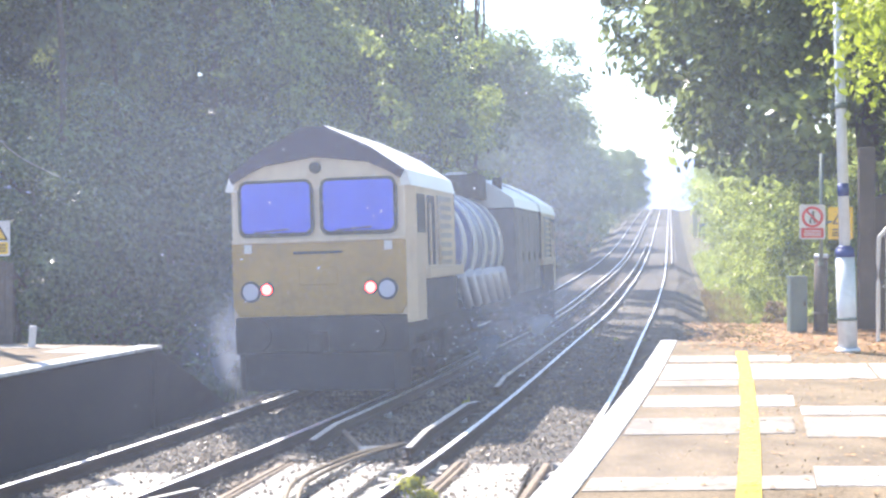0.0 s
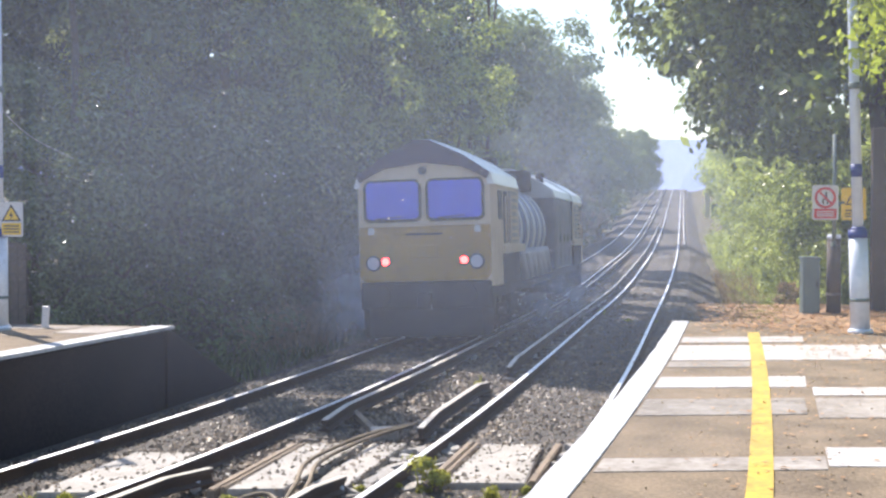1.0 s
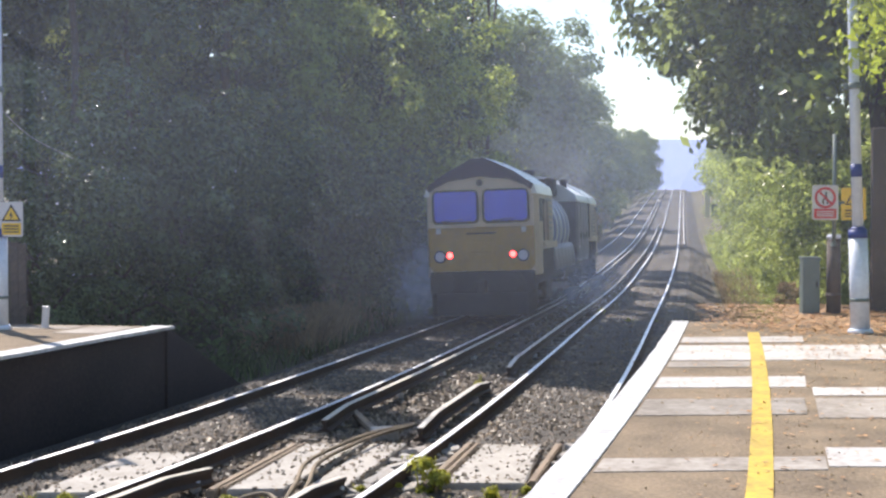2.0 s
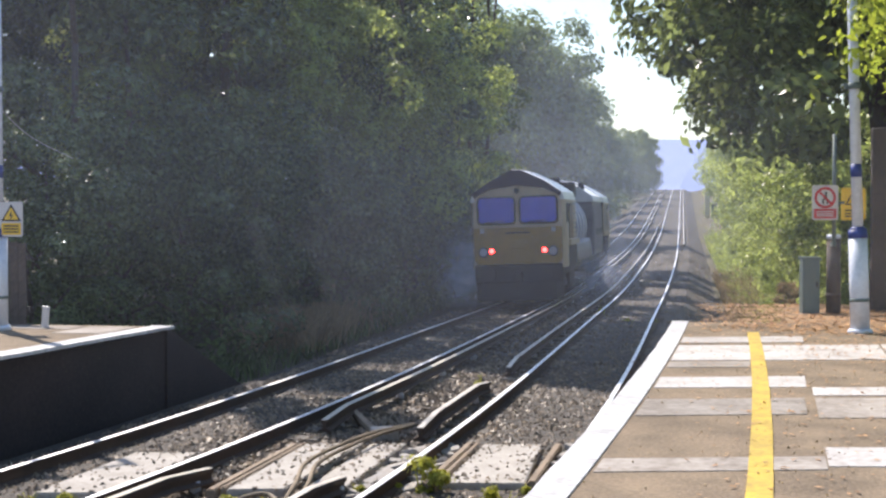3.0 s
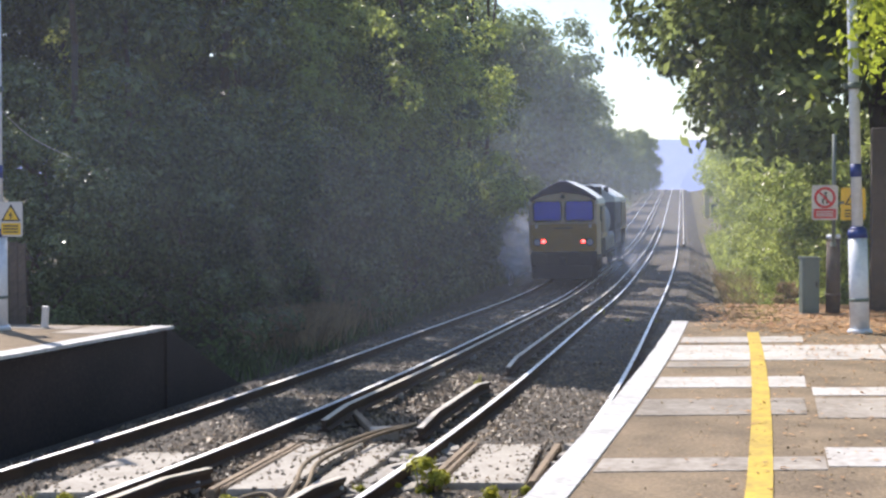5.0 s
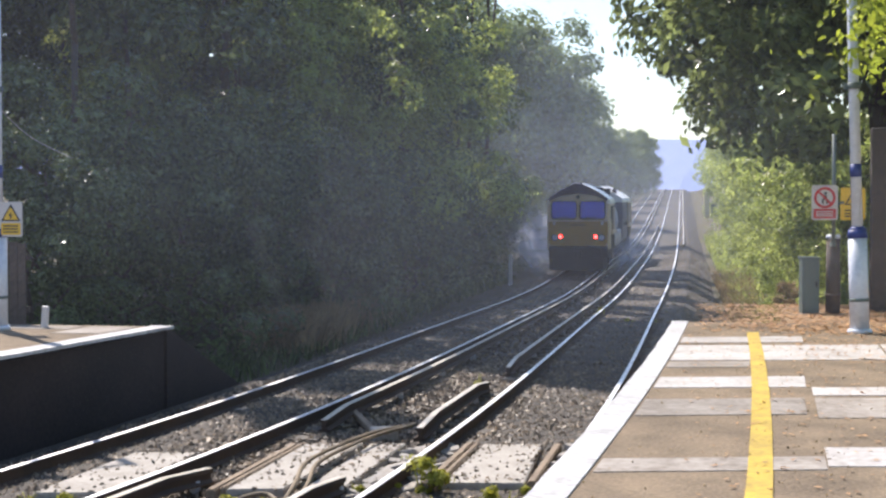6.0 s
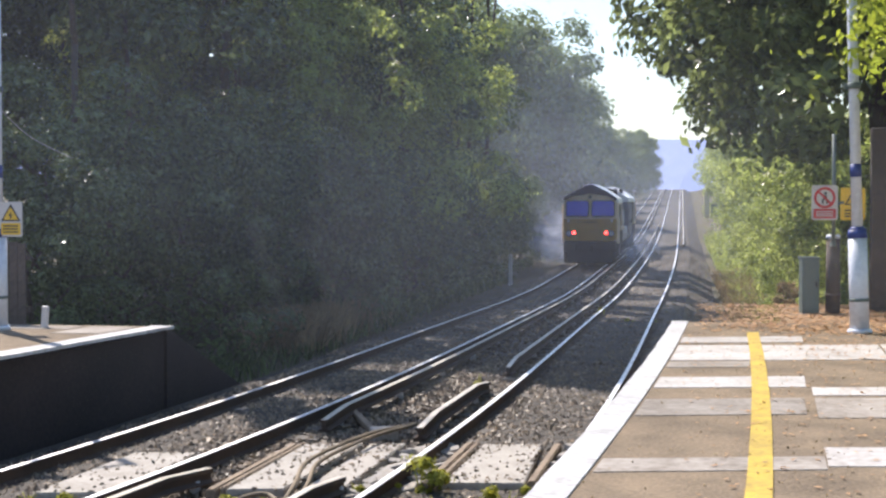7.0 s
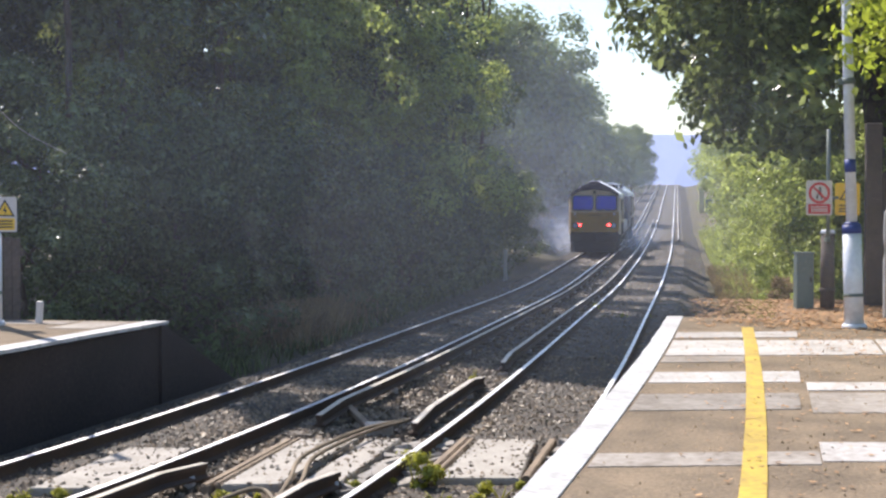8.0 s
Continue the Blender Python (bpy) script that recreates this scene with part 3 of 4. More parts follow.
        cyl(bm, (x, Y(0), 1.02), (x, Y(-0.42), 1.02), 0.11, 0.10, 14)
        cyl(bm, (x, Y(-0.42), 1.02), (x, Y(-0.47), 1.02), 0.24, 0.23, 18)
        part("buffer", bm, M_TDARK, t)
    bm = bmesh.new()
    box(bm, -0.12, 0.12, min(Y(-0.35), Y(0)), max(Y(-0.35), Y(0)), 0.75, 1.05, 0.03)
    part("coupling", bm, M_TDARK, t)
    bm = bmesh.new()
    sweep(bm, [[(x, Y(v), z) for x, v in ((-1.34, 0.15), (-1.15, -0.16), (1.15, -0.16), (1.34, 0.15), (1.1, 0.2), (-1.1, 0.2))] for z in (0.2, 0.74)])
    part("plough", bm, M_TDARK, t, "black snowplough plate")
    # sides: window, doorway, louvred panel, step
    for sgn in (-1, 1):
        def X(u):
            return sgn * u
        def slab(x0, x1, v0, v1, z0, z1, bev=0.01):
            b = bmesh.new()
            return box(b, min(X(x0), X(x1)), max(X(x0), X(x1)), min(Y(v0), Y(v1)), max(Y(v0), Y(v1)), z0, z1, bev)
        part("side_window", slab(1.41, 1.455, 0.42, 0.98, 2.44, 3.02, 0.02), M_BLACK, t)
        part("cab_door", slab(1.38, 1.45, 1.15, 1.75, 1.95, 3.02, 0.015), M_TDARK, t, "dark recessed cab door")
        for v in (1.12, 1.80):
            b = bmesh.new()
            cyl(b, (X(1.5), Y(v), 1.95), (X(1.5), Y(v), 2.9), 0.018, 0.018, 8)
            part("grab_rail", b, M_TCREAM, t)
        panel = part("louvre_panel", slab(1.41, 1.47, 1.95, 3.05, 1.96, 3.04), M_TGREY, t, "pale louvred equipment panel")
        for k in range(7):
            part("louvre", slab(1.465, 1.50, 2.02, 2.98, 2.02 + k * 0.145, 2.08 + k * 0.145, 0.0), M_TCREAM, panel)
        part("skirt", slab(1.38, 1.455, 0.95, 3.52, 1.13, 1.75, 0.015), M_TDARK, t, "dark lower side skirt")
        part("step", slab(1.0, 1.52, 0.95, 3.9, 1.76, 1.93, 0.015), M_TCREAM, t, "pale running board below the door")
        part("fuel_box", slab(0.75, 1.2, 3.6, 5.2, 0.35, 0.98, 0.04), M_TDARK, t)


def vehicle(name, label):
    """A service vehicle; its own -y end is nearest the platform, x across, z up from the rail."""
    t = thing(name, pose(0, 0, 0), label, "rail vehicle")
    bm = bmesh.new()
    box(bm, -1.25, 1.25, 0.4, VEH - 0.4, 0.88, 1.14, 0.03)
    part("deck", bm, M_TDARK, t)
    cab(t, 0.0, 1)
    cab(t, VEH, -1)
    bm = bmesh.new()
    box(bm, -0.6, 0.9, 3.7, 4.25, 1.14, 3.85, 0.04)
    part("exhaust_box", bm, M_TDARK, t)
    # striped tank on its saddles
    bm = bmesh.new()
    cyl(bm, (0, 4.55, 2.25), (0, 11.2, 2.25), 1.16, 1.16, 36)
    tank = part("tank", bm, M_TBLUE, t, "round water tank striped blue and white")
    for y in (4.5, 5.75, 7.0, 8.25, 9.5, 10.6):
        bm = bmesh.new()
        cyl(bm, (0, y, 2.25), (0, y + 0.42, 2.25), 1.185, 1.185, 36)
        part("white_band", bm, M_TWHITE, tank, "white band round the tank")
    for y in (4.7, 5.7, 6.7, 7.7, 8.7, 9.7):
        for sgn in (-1, 1):
            bm = bmesh.new()
            a, b = Vector((sgn * 1.3, y, 1.75)), Vector((sgn * 1.3, y + 0.75, 1.16))
            cyl(bm, a, b, 0.1, 0.1, 6)
            part("brace", bm, M_TWHITE, t, "pale diagonal brace under the tank")
    bm = bmesh.new()
    box(bm, -1.38, 1.38, 11.6, 16.35, 1.14, 3.13, 0.04)
    mod = part("equipment_module", bm, M_TMOD, t, "dusky lilac-grey boxed pump module")
    bm = bmesh.new()
    sweep(bm, [[(x * 0.975, y, 3.135 + (z - 3.12) * 0.93) for x, z in SECTION] for y in (11.55, 16.36)])
    part("module_roof", bm, M_TROOF, mod, "pale sloped module roof")
    for k in range(4):
        for sgn in (-1, 1):
            bm = bmesh.new()
            box(bm, sgn * 1.39 - 0.02, sgn * 1.39 + 0.02, 11.8 + k * 1.12, 12.75 + k * 1.12, 1.3, 2.95, 0.01)
            door = part("module_door", bm, M_TMOD, mod)
            bm = bmesh.new()
            box(bm, sgn * 1.425 - 0.015, sgn * 1.425 + 0.015, 12.6 + k * 1.12, 12.66 + k * 1.12, 1.9, 2.1, 0.004)
            part("handle", bm, M_BLACK, door)
    bm = bmesh.new()
    box(bm, -0.75, 0.75, 10.4, 11.5, 3.3, 3.86, 0.05)
    part("roof_box", bm, M_TDARK, t, "dark box on top between tank and module")
    bm = bmesh.new()
    cyl(bm, (0.9, 12.2, 3.3), (0.9, 12.2, 3.85), 0.12, 0.12, 12)
    part("vent_pipe", bm, M_TDARK, mod)
    for yb in (3.2, VEH - 3.2):
        bm = bmesh.new()
        for sgn in (-1, 1):
            box(bm, sgn * 1.02 - 0.07, sgn * 1.02 + 0.07, yb - 1.5, yb + 1.5, 0.45, 0.68, 0.03)
            for v in (-1.0, 1.0):
                box(bm, sgn * 1.02 - 0.11, sgn * 1.02 + 0.11, yb + v - 0.16, yb + v + 0.16, 0.33, 0.62, 0.03)
        box(bm, -1.0, 1.0, yb - 0.2, yb + 0.2, 0.5, 0.86, 0.03)
        part("bogie_frame", bm, M_TDARK, t)
    return t


def wheelset(t, y):
    bm = bmesh.new()
    cyl(bm, (-0.8, 0, 0), (0.8, 0, 0), 0.08, 0.08, 10)
    for sgn in (-1, 1):
        cyl(bm, (sgn * 0.69, 0, 0), (sgn * 0.72, 0, 0), 0.455, 0.455, 24)
        cyl(bm, (sgn * 0.72, 0, 0), (sgn * 0.82, 0, 0), 0.425, 0.415, 24)
        for k in range(4):
            a = k * math.pi / 2
            cyl(bm, (sgn * 0.82, 0.22 * math.cos(a), 0.22 * math.sin(a)), (sgn * 0.835, 0.22 * math.cos(a), 0.22 * math.sin(a)), 0.05, 0.05, 8)
    w = part("wheelset", bm, M_RUST, t, "steel wheels on one axle")
    w.location = (0, y, 0.42)
    return w


train = vehicle("works_vehicle", "yellow-fronted water-jetting rail vehicle with blue windscreens and striped tank")
train.scale = (0.965, 1, 1)
WHEELS = [(wheelset(train, y), y) for y in (2.2, 4.2, VEH - 4.2, VEH - 2.2)]


# ---- spray ----
def mist_material(name, strength, squash, rough=0.12):
    """Thin water mist: a soft-edged veil that lets most light through."""
    m = bpy.data.materials.new(name)
    m.use_nodes = True
    n, l = m.node_tree.nodes, m.node_tree.links
    n.remove(n["Principled BSDF"])
    co, ln, mr, nz, mu = n.new("ShaderNodeTexCoord"), n.new("ShaderNodeVectorMath"), n.new("ShaderNodeMapRange"), n.new("ShaderNodeTexNoise"), n.new("ShaderNodeMath")
    ln.operation, mu.operation = "LENGTH", "MULTIPLY"
    l.new(co.outputs["Object"], ln.inputs[0])
    mr.interpolation_type = "SMOOTHERSTEP"
    mr.inputs[1].default_value, mr.inputs[2].default_value, mr.inputs[3].default_value, mr.inputs[4].default_value = 0.1, 1.0, strength, 0.0
    l.new(ln.outputs["Value"], mr.inputs[0])
    nz.inputs["Scale"].default_value, nz.inputs["Detail"].default_value = squash, 4
    l.new(co.outputs["Object"], nz.inputs["Vector"])
    soft = n.new("ShaderNodeMapRange")
    soft.inputs[1].default_value, soft.inputs[2].default_value, soft.inputs[3].default_value, soft.inputs[4].default_value = 0.25, 0.75, 0.5 - rough, 0.5 + rough
    l.new(nz.outputs[0], soft.inputs[0])
    l.new(mr.outputs[0], mu.inputs[0])
    l.new(soft.outputs[0], mu.inputs[1])
    clear, white, glow, both, mix = n.new("ShaderNodeBsdfTransparent"), n.new("ShaderNodeBsdfDiffuse"), n.new("ShaderNodeBsdfTranslucent"), n.new("ShaderNodeMixShader"), n.new("ShaderNodeMixShader")
    white.inputs[0].default_value = glow.inputs[0].default_value = (0.72, 0.79, 1.0, 1)
    both.inputs[0].default_value = 0.6
    l.new(white.outputs[0], both.inputs[1])
    l.new(glow.outputs[0], both.inputs[2])
    l.new(mu.outputs[0], mix.inputs[0])
    l.new(clear.outputs[0], mix.inputs[1])
    l.new(both.outputs[0], mix.inputs[2])
    l.new(mix.outputs[0], n["Material Output"].inputs["Surface"])
    return m


M_MIST = mist_material("thin_mist", 0.22, 1.6, 0.2)
M_SIDE = mist_material("side_spray", 0.5, 2.2, 0.3)
M_SPRAYMIST = mist_material("spray_mist", 0.85, 2.5, 0.35)


def veil(bm, seg=28):
    """A gently bowed round sheet of radius 1 that faces -y."""
    rings = []
    for r in (0.02, 0.35, 0.7, 1.0):
        rings.append([(r * math.cos(2 * math.pi * i / seg), 0.12 * r * r, r * math.sin(2 * math.pi * i / seg)) for i in range(seg)])
    loops = [[bm.verts.new(p) for p in ring] for ring in rings]
    hub = bm.verts.new((0, 0, 0))
    for i in range(seg):
        j = (i + 1) % seg
        bm.faces.new((hub, loops[0][i], loops[0][j]))
        for a, b in zip(loops, loops[1:]):
            bm.faces.new((a[i], b[i], b[j], a[j]))
    return bm


def mist(m, material, label, sx, sy, sz, name="mist_veil", parent=None):
    bm = bmesh.new()
    veil(bm)
    ob = part(name, bm, material, parent)
    ob.matrix_basis = m @ Matrix.Diagonal((sx, sy, sz, 1))
    if not parent:
        tagged(ob, label, "mist", "mist over the line", "stuff")
    return ob


for x, y, z, sx, sz in ((-5, 82, 8, 13, 11),):
    mist(pose(x, y, z), M_MIST, "thin veil of drifting water mist over the tracks", sx, 2.0, sz)

M_HAZE = mist_material("light_haze", 0.095, 0.8)
M_DRIFT = mist_material("drifting_haze", 0.07, 0.9, 0.3)
M_FRONT = mist_material("rolling_mist", 0.15, 0.9)
mist(pose(-3.9, 12.6, 4.5), M_HAZE, "faint sunlit haze hanging before the woods", 8.5, 1.2, 5.0)
drift = thing("drifting_mist", pose(-4.6, 15.8, 4.2), "cloud of fine water mist drifting off the line", "mist", kind="stuff")
mist(pose(0, 0, 0), M_DRIFT, "", 6.8, 1.2, 4.4, "mist_puff", drift)
rolling = thing("rolling_mist", pose(-1.6, 8.5, 2.6), "thin sunlit water mist rolling up over the platform", "mist", kind="stuff")
mist(pose(0, 0, 0), M_FRONT, "", 6.5, 1.0, 5.0, "mist_puff", rolling)
mist(pose(-1.5, 19.45, 2.3), M_HAZE, "faint sunlit haze hanging low over the line", 9.0, 1.0, 3.4)
mist(pose(1.5, 58, 2.6), M_HAZE, "faint sunlit haze hanging over the distant line", 7.0, 1.2, 4.0)
rngd = np.random.default_rng(77)
n = 130
c = np.stack([rngd.normal(size=n) * 2.6, rngd.random(n) * 7 - 1.5, rngd.normal(size=n) * 0.9 - 1.6], 1)
dv = (c[:, None, :] + rngd.normal(size=(n, 3, 3)) * 0.011).reshape(-1, 3)
data_part("droplets", dv, np.arange(3 * n).reshape(-1, 3), M_SPRAY, drift, "bright flying water drops")

spray = thing("water_spray", pose(0, 0, 0), "white water spray thrown up beside the moving vehicle", "spray", kind="stuff")
rngs = np.random.default_rng(21)
for x, y, z, sx, sz in ((-2.1, 4.0, 0.8, 1.5, 1.3), (-2.5, 6.0, 1.1, 1.8, 1.6), (-2.9, 13.0, 1.5, 2.6, 2.1)):
    mist(pose(x, y, z), M_SPRAYMIST, "", sx, 0.8, sz, "spray_puff", spray)
for x, y, z, sx, sz in ((-1.9, 1.5, 0.7, 1.3, 1.2), (1.9, 4.5, 0.7, 1.4, 1.2), (2.2, 10.0, 0.8, 1.7, 1.3)):
    mist(pose(x, y, z), M_SIDE, "", sx, 0.8, sz, "spray_puff", spray)
for x, y, z, sx, sz in ((1.2, 24.0, 3.0, 6.0, 4.2), (-4.2, 9.0, 2.2, 3.2, 3.0)):
    mist(pose(x, y, z), M_MIST, "", sx, 0.8, sz, "spray_puff", spray)
n = 2600
side = np.where(rngs.random(n) < 0.6, -1.0, 1.0)
c = np.stack([side * (1.1 + np.abs(rngs.normal(size=n)) * 0.9), rngs.random(n) * 17 + 1.5, np.abs(rngs.normal(size=n)) * 0.6 + 0.02], 1)
d = rngs.normal(size=(n, 3, 3)) * 0.012
dv = (c[:, None, :] + d).reshape(-1, 3)
data_part("droplets", dv, np.arange(3 * n).reshape(-1, 3), M_SPRAY, spray, "fine flying water drops")


# how the vehicle sways and sinks as it runs
SWAY_Y = (19.1, 22.5, 26.0, 29.3, 39.4, 44.0, 50.0, 60.0, 74.0)
SWAY_X = (0.085, -0.015, -0.03, -0.03, 0.01, 0.025, 0.025, -0.04, -0.04)
SWAY_Z = (0.03, -0.03, -0.04, -0.05, 0.01, 0.03, 0.02, -0.05, -0.06)


def ride(y, length):
    """The pose of a vehicle whose near end stands at y along the line."""
    a, b = train_mid(y + 2.5), train_mid(y + length - 2.5)
    d = (b - a).normalized()
    yaw, pitch = math.atan2(-d.x, d.y), math.asin(d.z)
    cant = 1.9 * (1 - min(1.0, max(0.0, (y - 44) / 16)))
    sway = np.interp(y, SWAY_Y, SWAY_X)
    sink = np.interp(y, SWAY_Y, SWAY_Z)
    at = a - d * 2.5 + Vector((sway, 0, sink))
    tilt = Matrix.Translation((0.75, 0, 0)) @ Matrix.Rotation(radians(-cant), 4, "Y") @ Matrix.Translation((-0.75, 0, 0))
    return Matrix.Translation(at) @ Euler((pitch, 0, yaw)).to_matrix().to_4x4() @ tilt @ Matrix.Translation((0.05, 0, 0))


# ---- track details ----
bm = bmesh.new()
sweep(bm, [[(x, -0.13 + a, z) for x, z in ((-1.25, -0.12), (1.25, -0.12), (1.22, 0.02), (0.55, 0.02), (0.4, -0.02), (-0.4, -0.02), (-0.55, 0.02), (-1.22, 0.02))] for a in (0.0, 0.26)])
sleeper_mesh = mesh_of("sleeper", bm, M_SLEEPER)
for t, mid in ((far_track, FAR_MID), (near_track, NEAR_MID)):
    for i in range(170):
        y = 8.0 + i * 0.68
        if 11.6 < y < 14.9:
            continue
        ob = new("sleeper", sleeper_mesh)
        ob.parent = t
        slope = (line_x(mid, y + 1) - line_x(mid, y - 1)) / 2
        ob.matrix_basis = pose(line_x(mid, y), y, rise(y) - 0.175 + 0.01 * math.sin(i * 2.3), 0, 0, -math.degrees(slope))


def stones(name, seed, n, place, size, material, label, category):
    """Loose angular stones scattered by place(rng), which gives x, y, z."""
    rng = np.random.default_rng(seed)
    base = np.array([(1, 0, 0), (-1, 0, 0), (0, 1, 0), (0, -1, 0), (0, 0, 1), (0, 0, -1)], float)
    tri = np.array([(0, 2, 4), (2, 1, 4), (1, 3, 4), (3, 0, 4), (2, 0, 5), (1, 2, 5), (3, 1, 5), (0, 3, 5)])
    c = np.array([place(rng) for _ in range(n)])
    s = size * (0.5 + rng.random((n, 1, 1)) * 0.9)
    v = base[None] * s * (0.6 + 0.8 * rng.random((n, 6, 1))) + rng.normal(size=(n, 6, 3)) * s * 0.18
    a = rng.random(n) * 6.28
    ca, sa = np.cos(a)[:, None], np.sin(a)[:, None]
    v = np.stack([v[:, :, 0] * ca - v[:, :, 1] * sa, v[:, :, 0] * sa + v[:, :, 1] * ca, v[:, :, 2] * 0.75], 2) + c[:, None]
    f = (np.arange(n)[:, None, None] * 6 + tri[None]).reshape(-1, 3)
    ob = data_part(name, v.reshape(-1, 3), f, material)
    return tagged(ob, label, category, kind="stuff")


def bed_spot(rng):
    y = 8.5 + 16 * rng.random() ** 1.1
    x = -5.9 + 6.9 * rng.random()
    return x + bend(y), y, rise(y) - 0.172 + 0.02 * rng.random() - 0.443 * max(0.0, x - 0.45)


stones("loose_ballast", 31, 30000, bed_spot, 0.032, M_STONE, "loose pale grey and brown ballast stones between the rails", "ballast")


def far_bed_spot(rng):
    y = 24 + 83 * rng.random() ** 1.3
    x = -6.1 + 7.8 * rng.random()
    return x + bend(y), y, rise(y) - 0.175 + 0.02 * rng.random() - 0.443 * min(1.15, max(0.0, x - 0.45))


stones("loose_ballast", 32, 14000, far_bed_spot, 0.045, M_STONE, "loose grey ballast stones along the line", "ballast")


def panel_spot(rng):
    x0, x1, y0, y1 = ((-5.85, -5.1, 11.6, 13.8), (-4.15, -3.55, 12.0, 14.6), (-3.45, -3.05, 12.0, 14.7), (-2.2, -1.5, 12.7, 14.9))[rng.integers(4)]
    u, w = rng.random(), rng.random()
    if rng.random() < 0.7:
        if rng.random() < 0.5:
            u = u ** 5 if rng.random() < 0.5 else 1 - u ** 5
        else:
            w = 1 - w ** 4
    return x0 + (x1 - x0) * u, y0 + (y1 - y0) * w, -0.083


stones("loose_chippings", 33, 700, panel_spot, 0.02, M_STONE, "stray ballast chippings lying on the crossing panels", "ballast")


# foot crossing of concrete panels
def quad_slab(bm, pts, z0, z1):
    lo = [bm.verts.new((x, y, z0)) for x, y in pts]
    hi = [bm.verts.new((x, y, z1)) for x, y in pts]
    bm.faces.new(hi)
    bm.faces.new(lo[::-1])
    for i in range(len(pts)):
        j = (i + 1) % len(pts)
        bm.faces.new((lo[i], lo[j], hi[j], hi[i]))
    bmesh.ops.recalc_face_normals(bm, faces=bm.faces)
    bmesh.ops.bevel(bm, geom=[e for e in bm.edges if all(v.co.z > z1 - 1e-4 for v in e.verts)], offset=0.012, segments=2, affect="EDGES")
    return bm


crossing = thing("foot_crossing", pose(0, 0, 0), "pale concrete panels of a foot crossing between the rails", "crossing", kind="structure")
for x0, x1, x2, x3, y0, y1 in ((-5.86, -5.08, -5.08, -5.78, 11.55, 13.75), (-4.16, -3.64, -3.50, -4.12, 12.0, 14.6), (-3.46, -3.10, -3.02, -3.40, 12.0, 14.7), (-2.24, -1.46, -1.52, -2.16, 12.65, 14.9)):
    part("panel", quad_slab(bmesh.new(), [(x0, y0), (x1, y0 + 0.12), (x2, y1 + 0.10), (x3, y1)], -0.25, -0.085), M_PANEL, crossing)
for x0, x1, y0, y1 in ((-2.42, -2.34, 12.5, 14.9), (-2.32, -2.26, 12.6, 14.9), (-1.44, -1.36, 12.8, 15.0), (-4.32, -4.24, 11.9, 14.5), (-4.22, -4.17, 12.0, 14.6)):
    part("timber_edge", quad_slab(bmesh.new(), [(x0, y0), (x1, y0), (x1 + 0.06, y1), (x0 + 0.06, y1)], -0.25, -0.07), M_TIMBER, crossing)
bm = bmesh.new()
box(bm, -0.11, 0.11, -0.055, 0.055, -0.07, 0.0, 0.012)
block_mesh = mesh_of("block", bm, M_PANEL)
rb = random.Random(9)
for x, ya, yb, k in ((-2.58, 12.6, 14.9, 12), (-1.22, 12.7, 15.0, 12), (-3.0 + 0.02, 12.0, 14.8, 11), (-2.78, 12.4, 14.6, 9)):
    for i in range(k):
        ob = new("block", block_mesh)
        ob.parent = crossing
        y = ya + (yb - ya) * i / (k - 1)
        ob.matrix_basis = pose(x + rb.uniform(-0.07, 0.07) + 0.03 * (y - ya), y + rb.uniform(-0.06, 0.06), -0.11 + rb.uniform(-0.03, 0.02), rb.uniform(-16, 16), rb.uniform(-16, 16), rb.uniform(-50, 50))


def tube(name, points, r, material, parent=None, label=""):
    """A bent round bar or cable through the points."""
    pts = [Vector(p) for p in points]
    fine = []
    for i in range(len(pts) - 1):
        p0, p1, p2, p3 = pts[max(i - 1, 0)], pts[i], pts[i + 1], pts[min(i + 2, len(pts) - 1)]
        for k in range(5):
            u = k / 5
            fine.append(0.5 * ((2 * p1) + (p2 - p0) * u + (2 * p0 - 5 * p1 + 4 * p2 - p3) * u * u + (3 * p1 - p0 - 3 * p2 + p3) * u ** 3))
    fine.append(pts[-1])
    rings = []
    for i, p in enumerate(fine):
        d = (fine[min(i + 1, len(fine) - 1)] - fine[max(i - 1, 0)]).normalized()
        q = d.to_track_quat("Z", "Y")
        rings.append([p + q @ Vector((r * math.cos(a * math.pi / 4), r * math.sin(a * math.pi / 4), 0)) for a in range(8)])
    return part(name, sweep(bmesh.new(), rings), material, parent, label)


for off in (0.0, 0.12):
    c = tube("jumper_cable", [(-3.44 + off, 11.2, -0.12), (-3.47 + off, 11.9, 0.0), (-3.64 + off, 12.9, 0.02), (-3.56 + off, 14.0, 0.02), (-3.44 + off, 14.9, 0.0), (-3.22 + off * 0.6, 15.6, -0.02), (-3.13, 15.9, -0.04)], 0.022, M_CABLE)
    tagged(c, "thick brown power cable lying across the crossing", "cable", "jumper cables")
c = tube("jumper_cable", [(-4.0, 11.2, -0.1), (-3.8, 11.6, -0.05), (-3.65, 11.7, -0.06), (-3.5, 11.5, -0.1)], 0.022, M_CABLE)
tagged(c, "thick brown power cable lying across the crossing", "cable", "jumper cables")
bm = bmesh.new()
box(bm, -0.04, 0.04, -0.72, 0.72, -0.05, 0.03, 0.01)
rod = part("timber_batten", bm, M_TIMBER)
rod.matrix_basis = pose(-3.84, 16.25, -0.09, 3, 0, 25)
tagged(rod, "short weathered timber batten lying on the ballast", "batten")
bm = bmesh.new()
box(bm, -0.16, 0.16, -0.1, 0.1, -0.1, 0.08, 0.02)
ob = part("concrete_block", bm, M_PANEL)
ob.matrix_basis = pose(-3.42, 15.45, -0.1, 4, 0, 20)
tagged(ob, "small pale concrete block on the ballast", "block")


# ---- platform paving ----
CA, SA = math.cos(radians(10)), math.sin(radians(10))


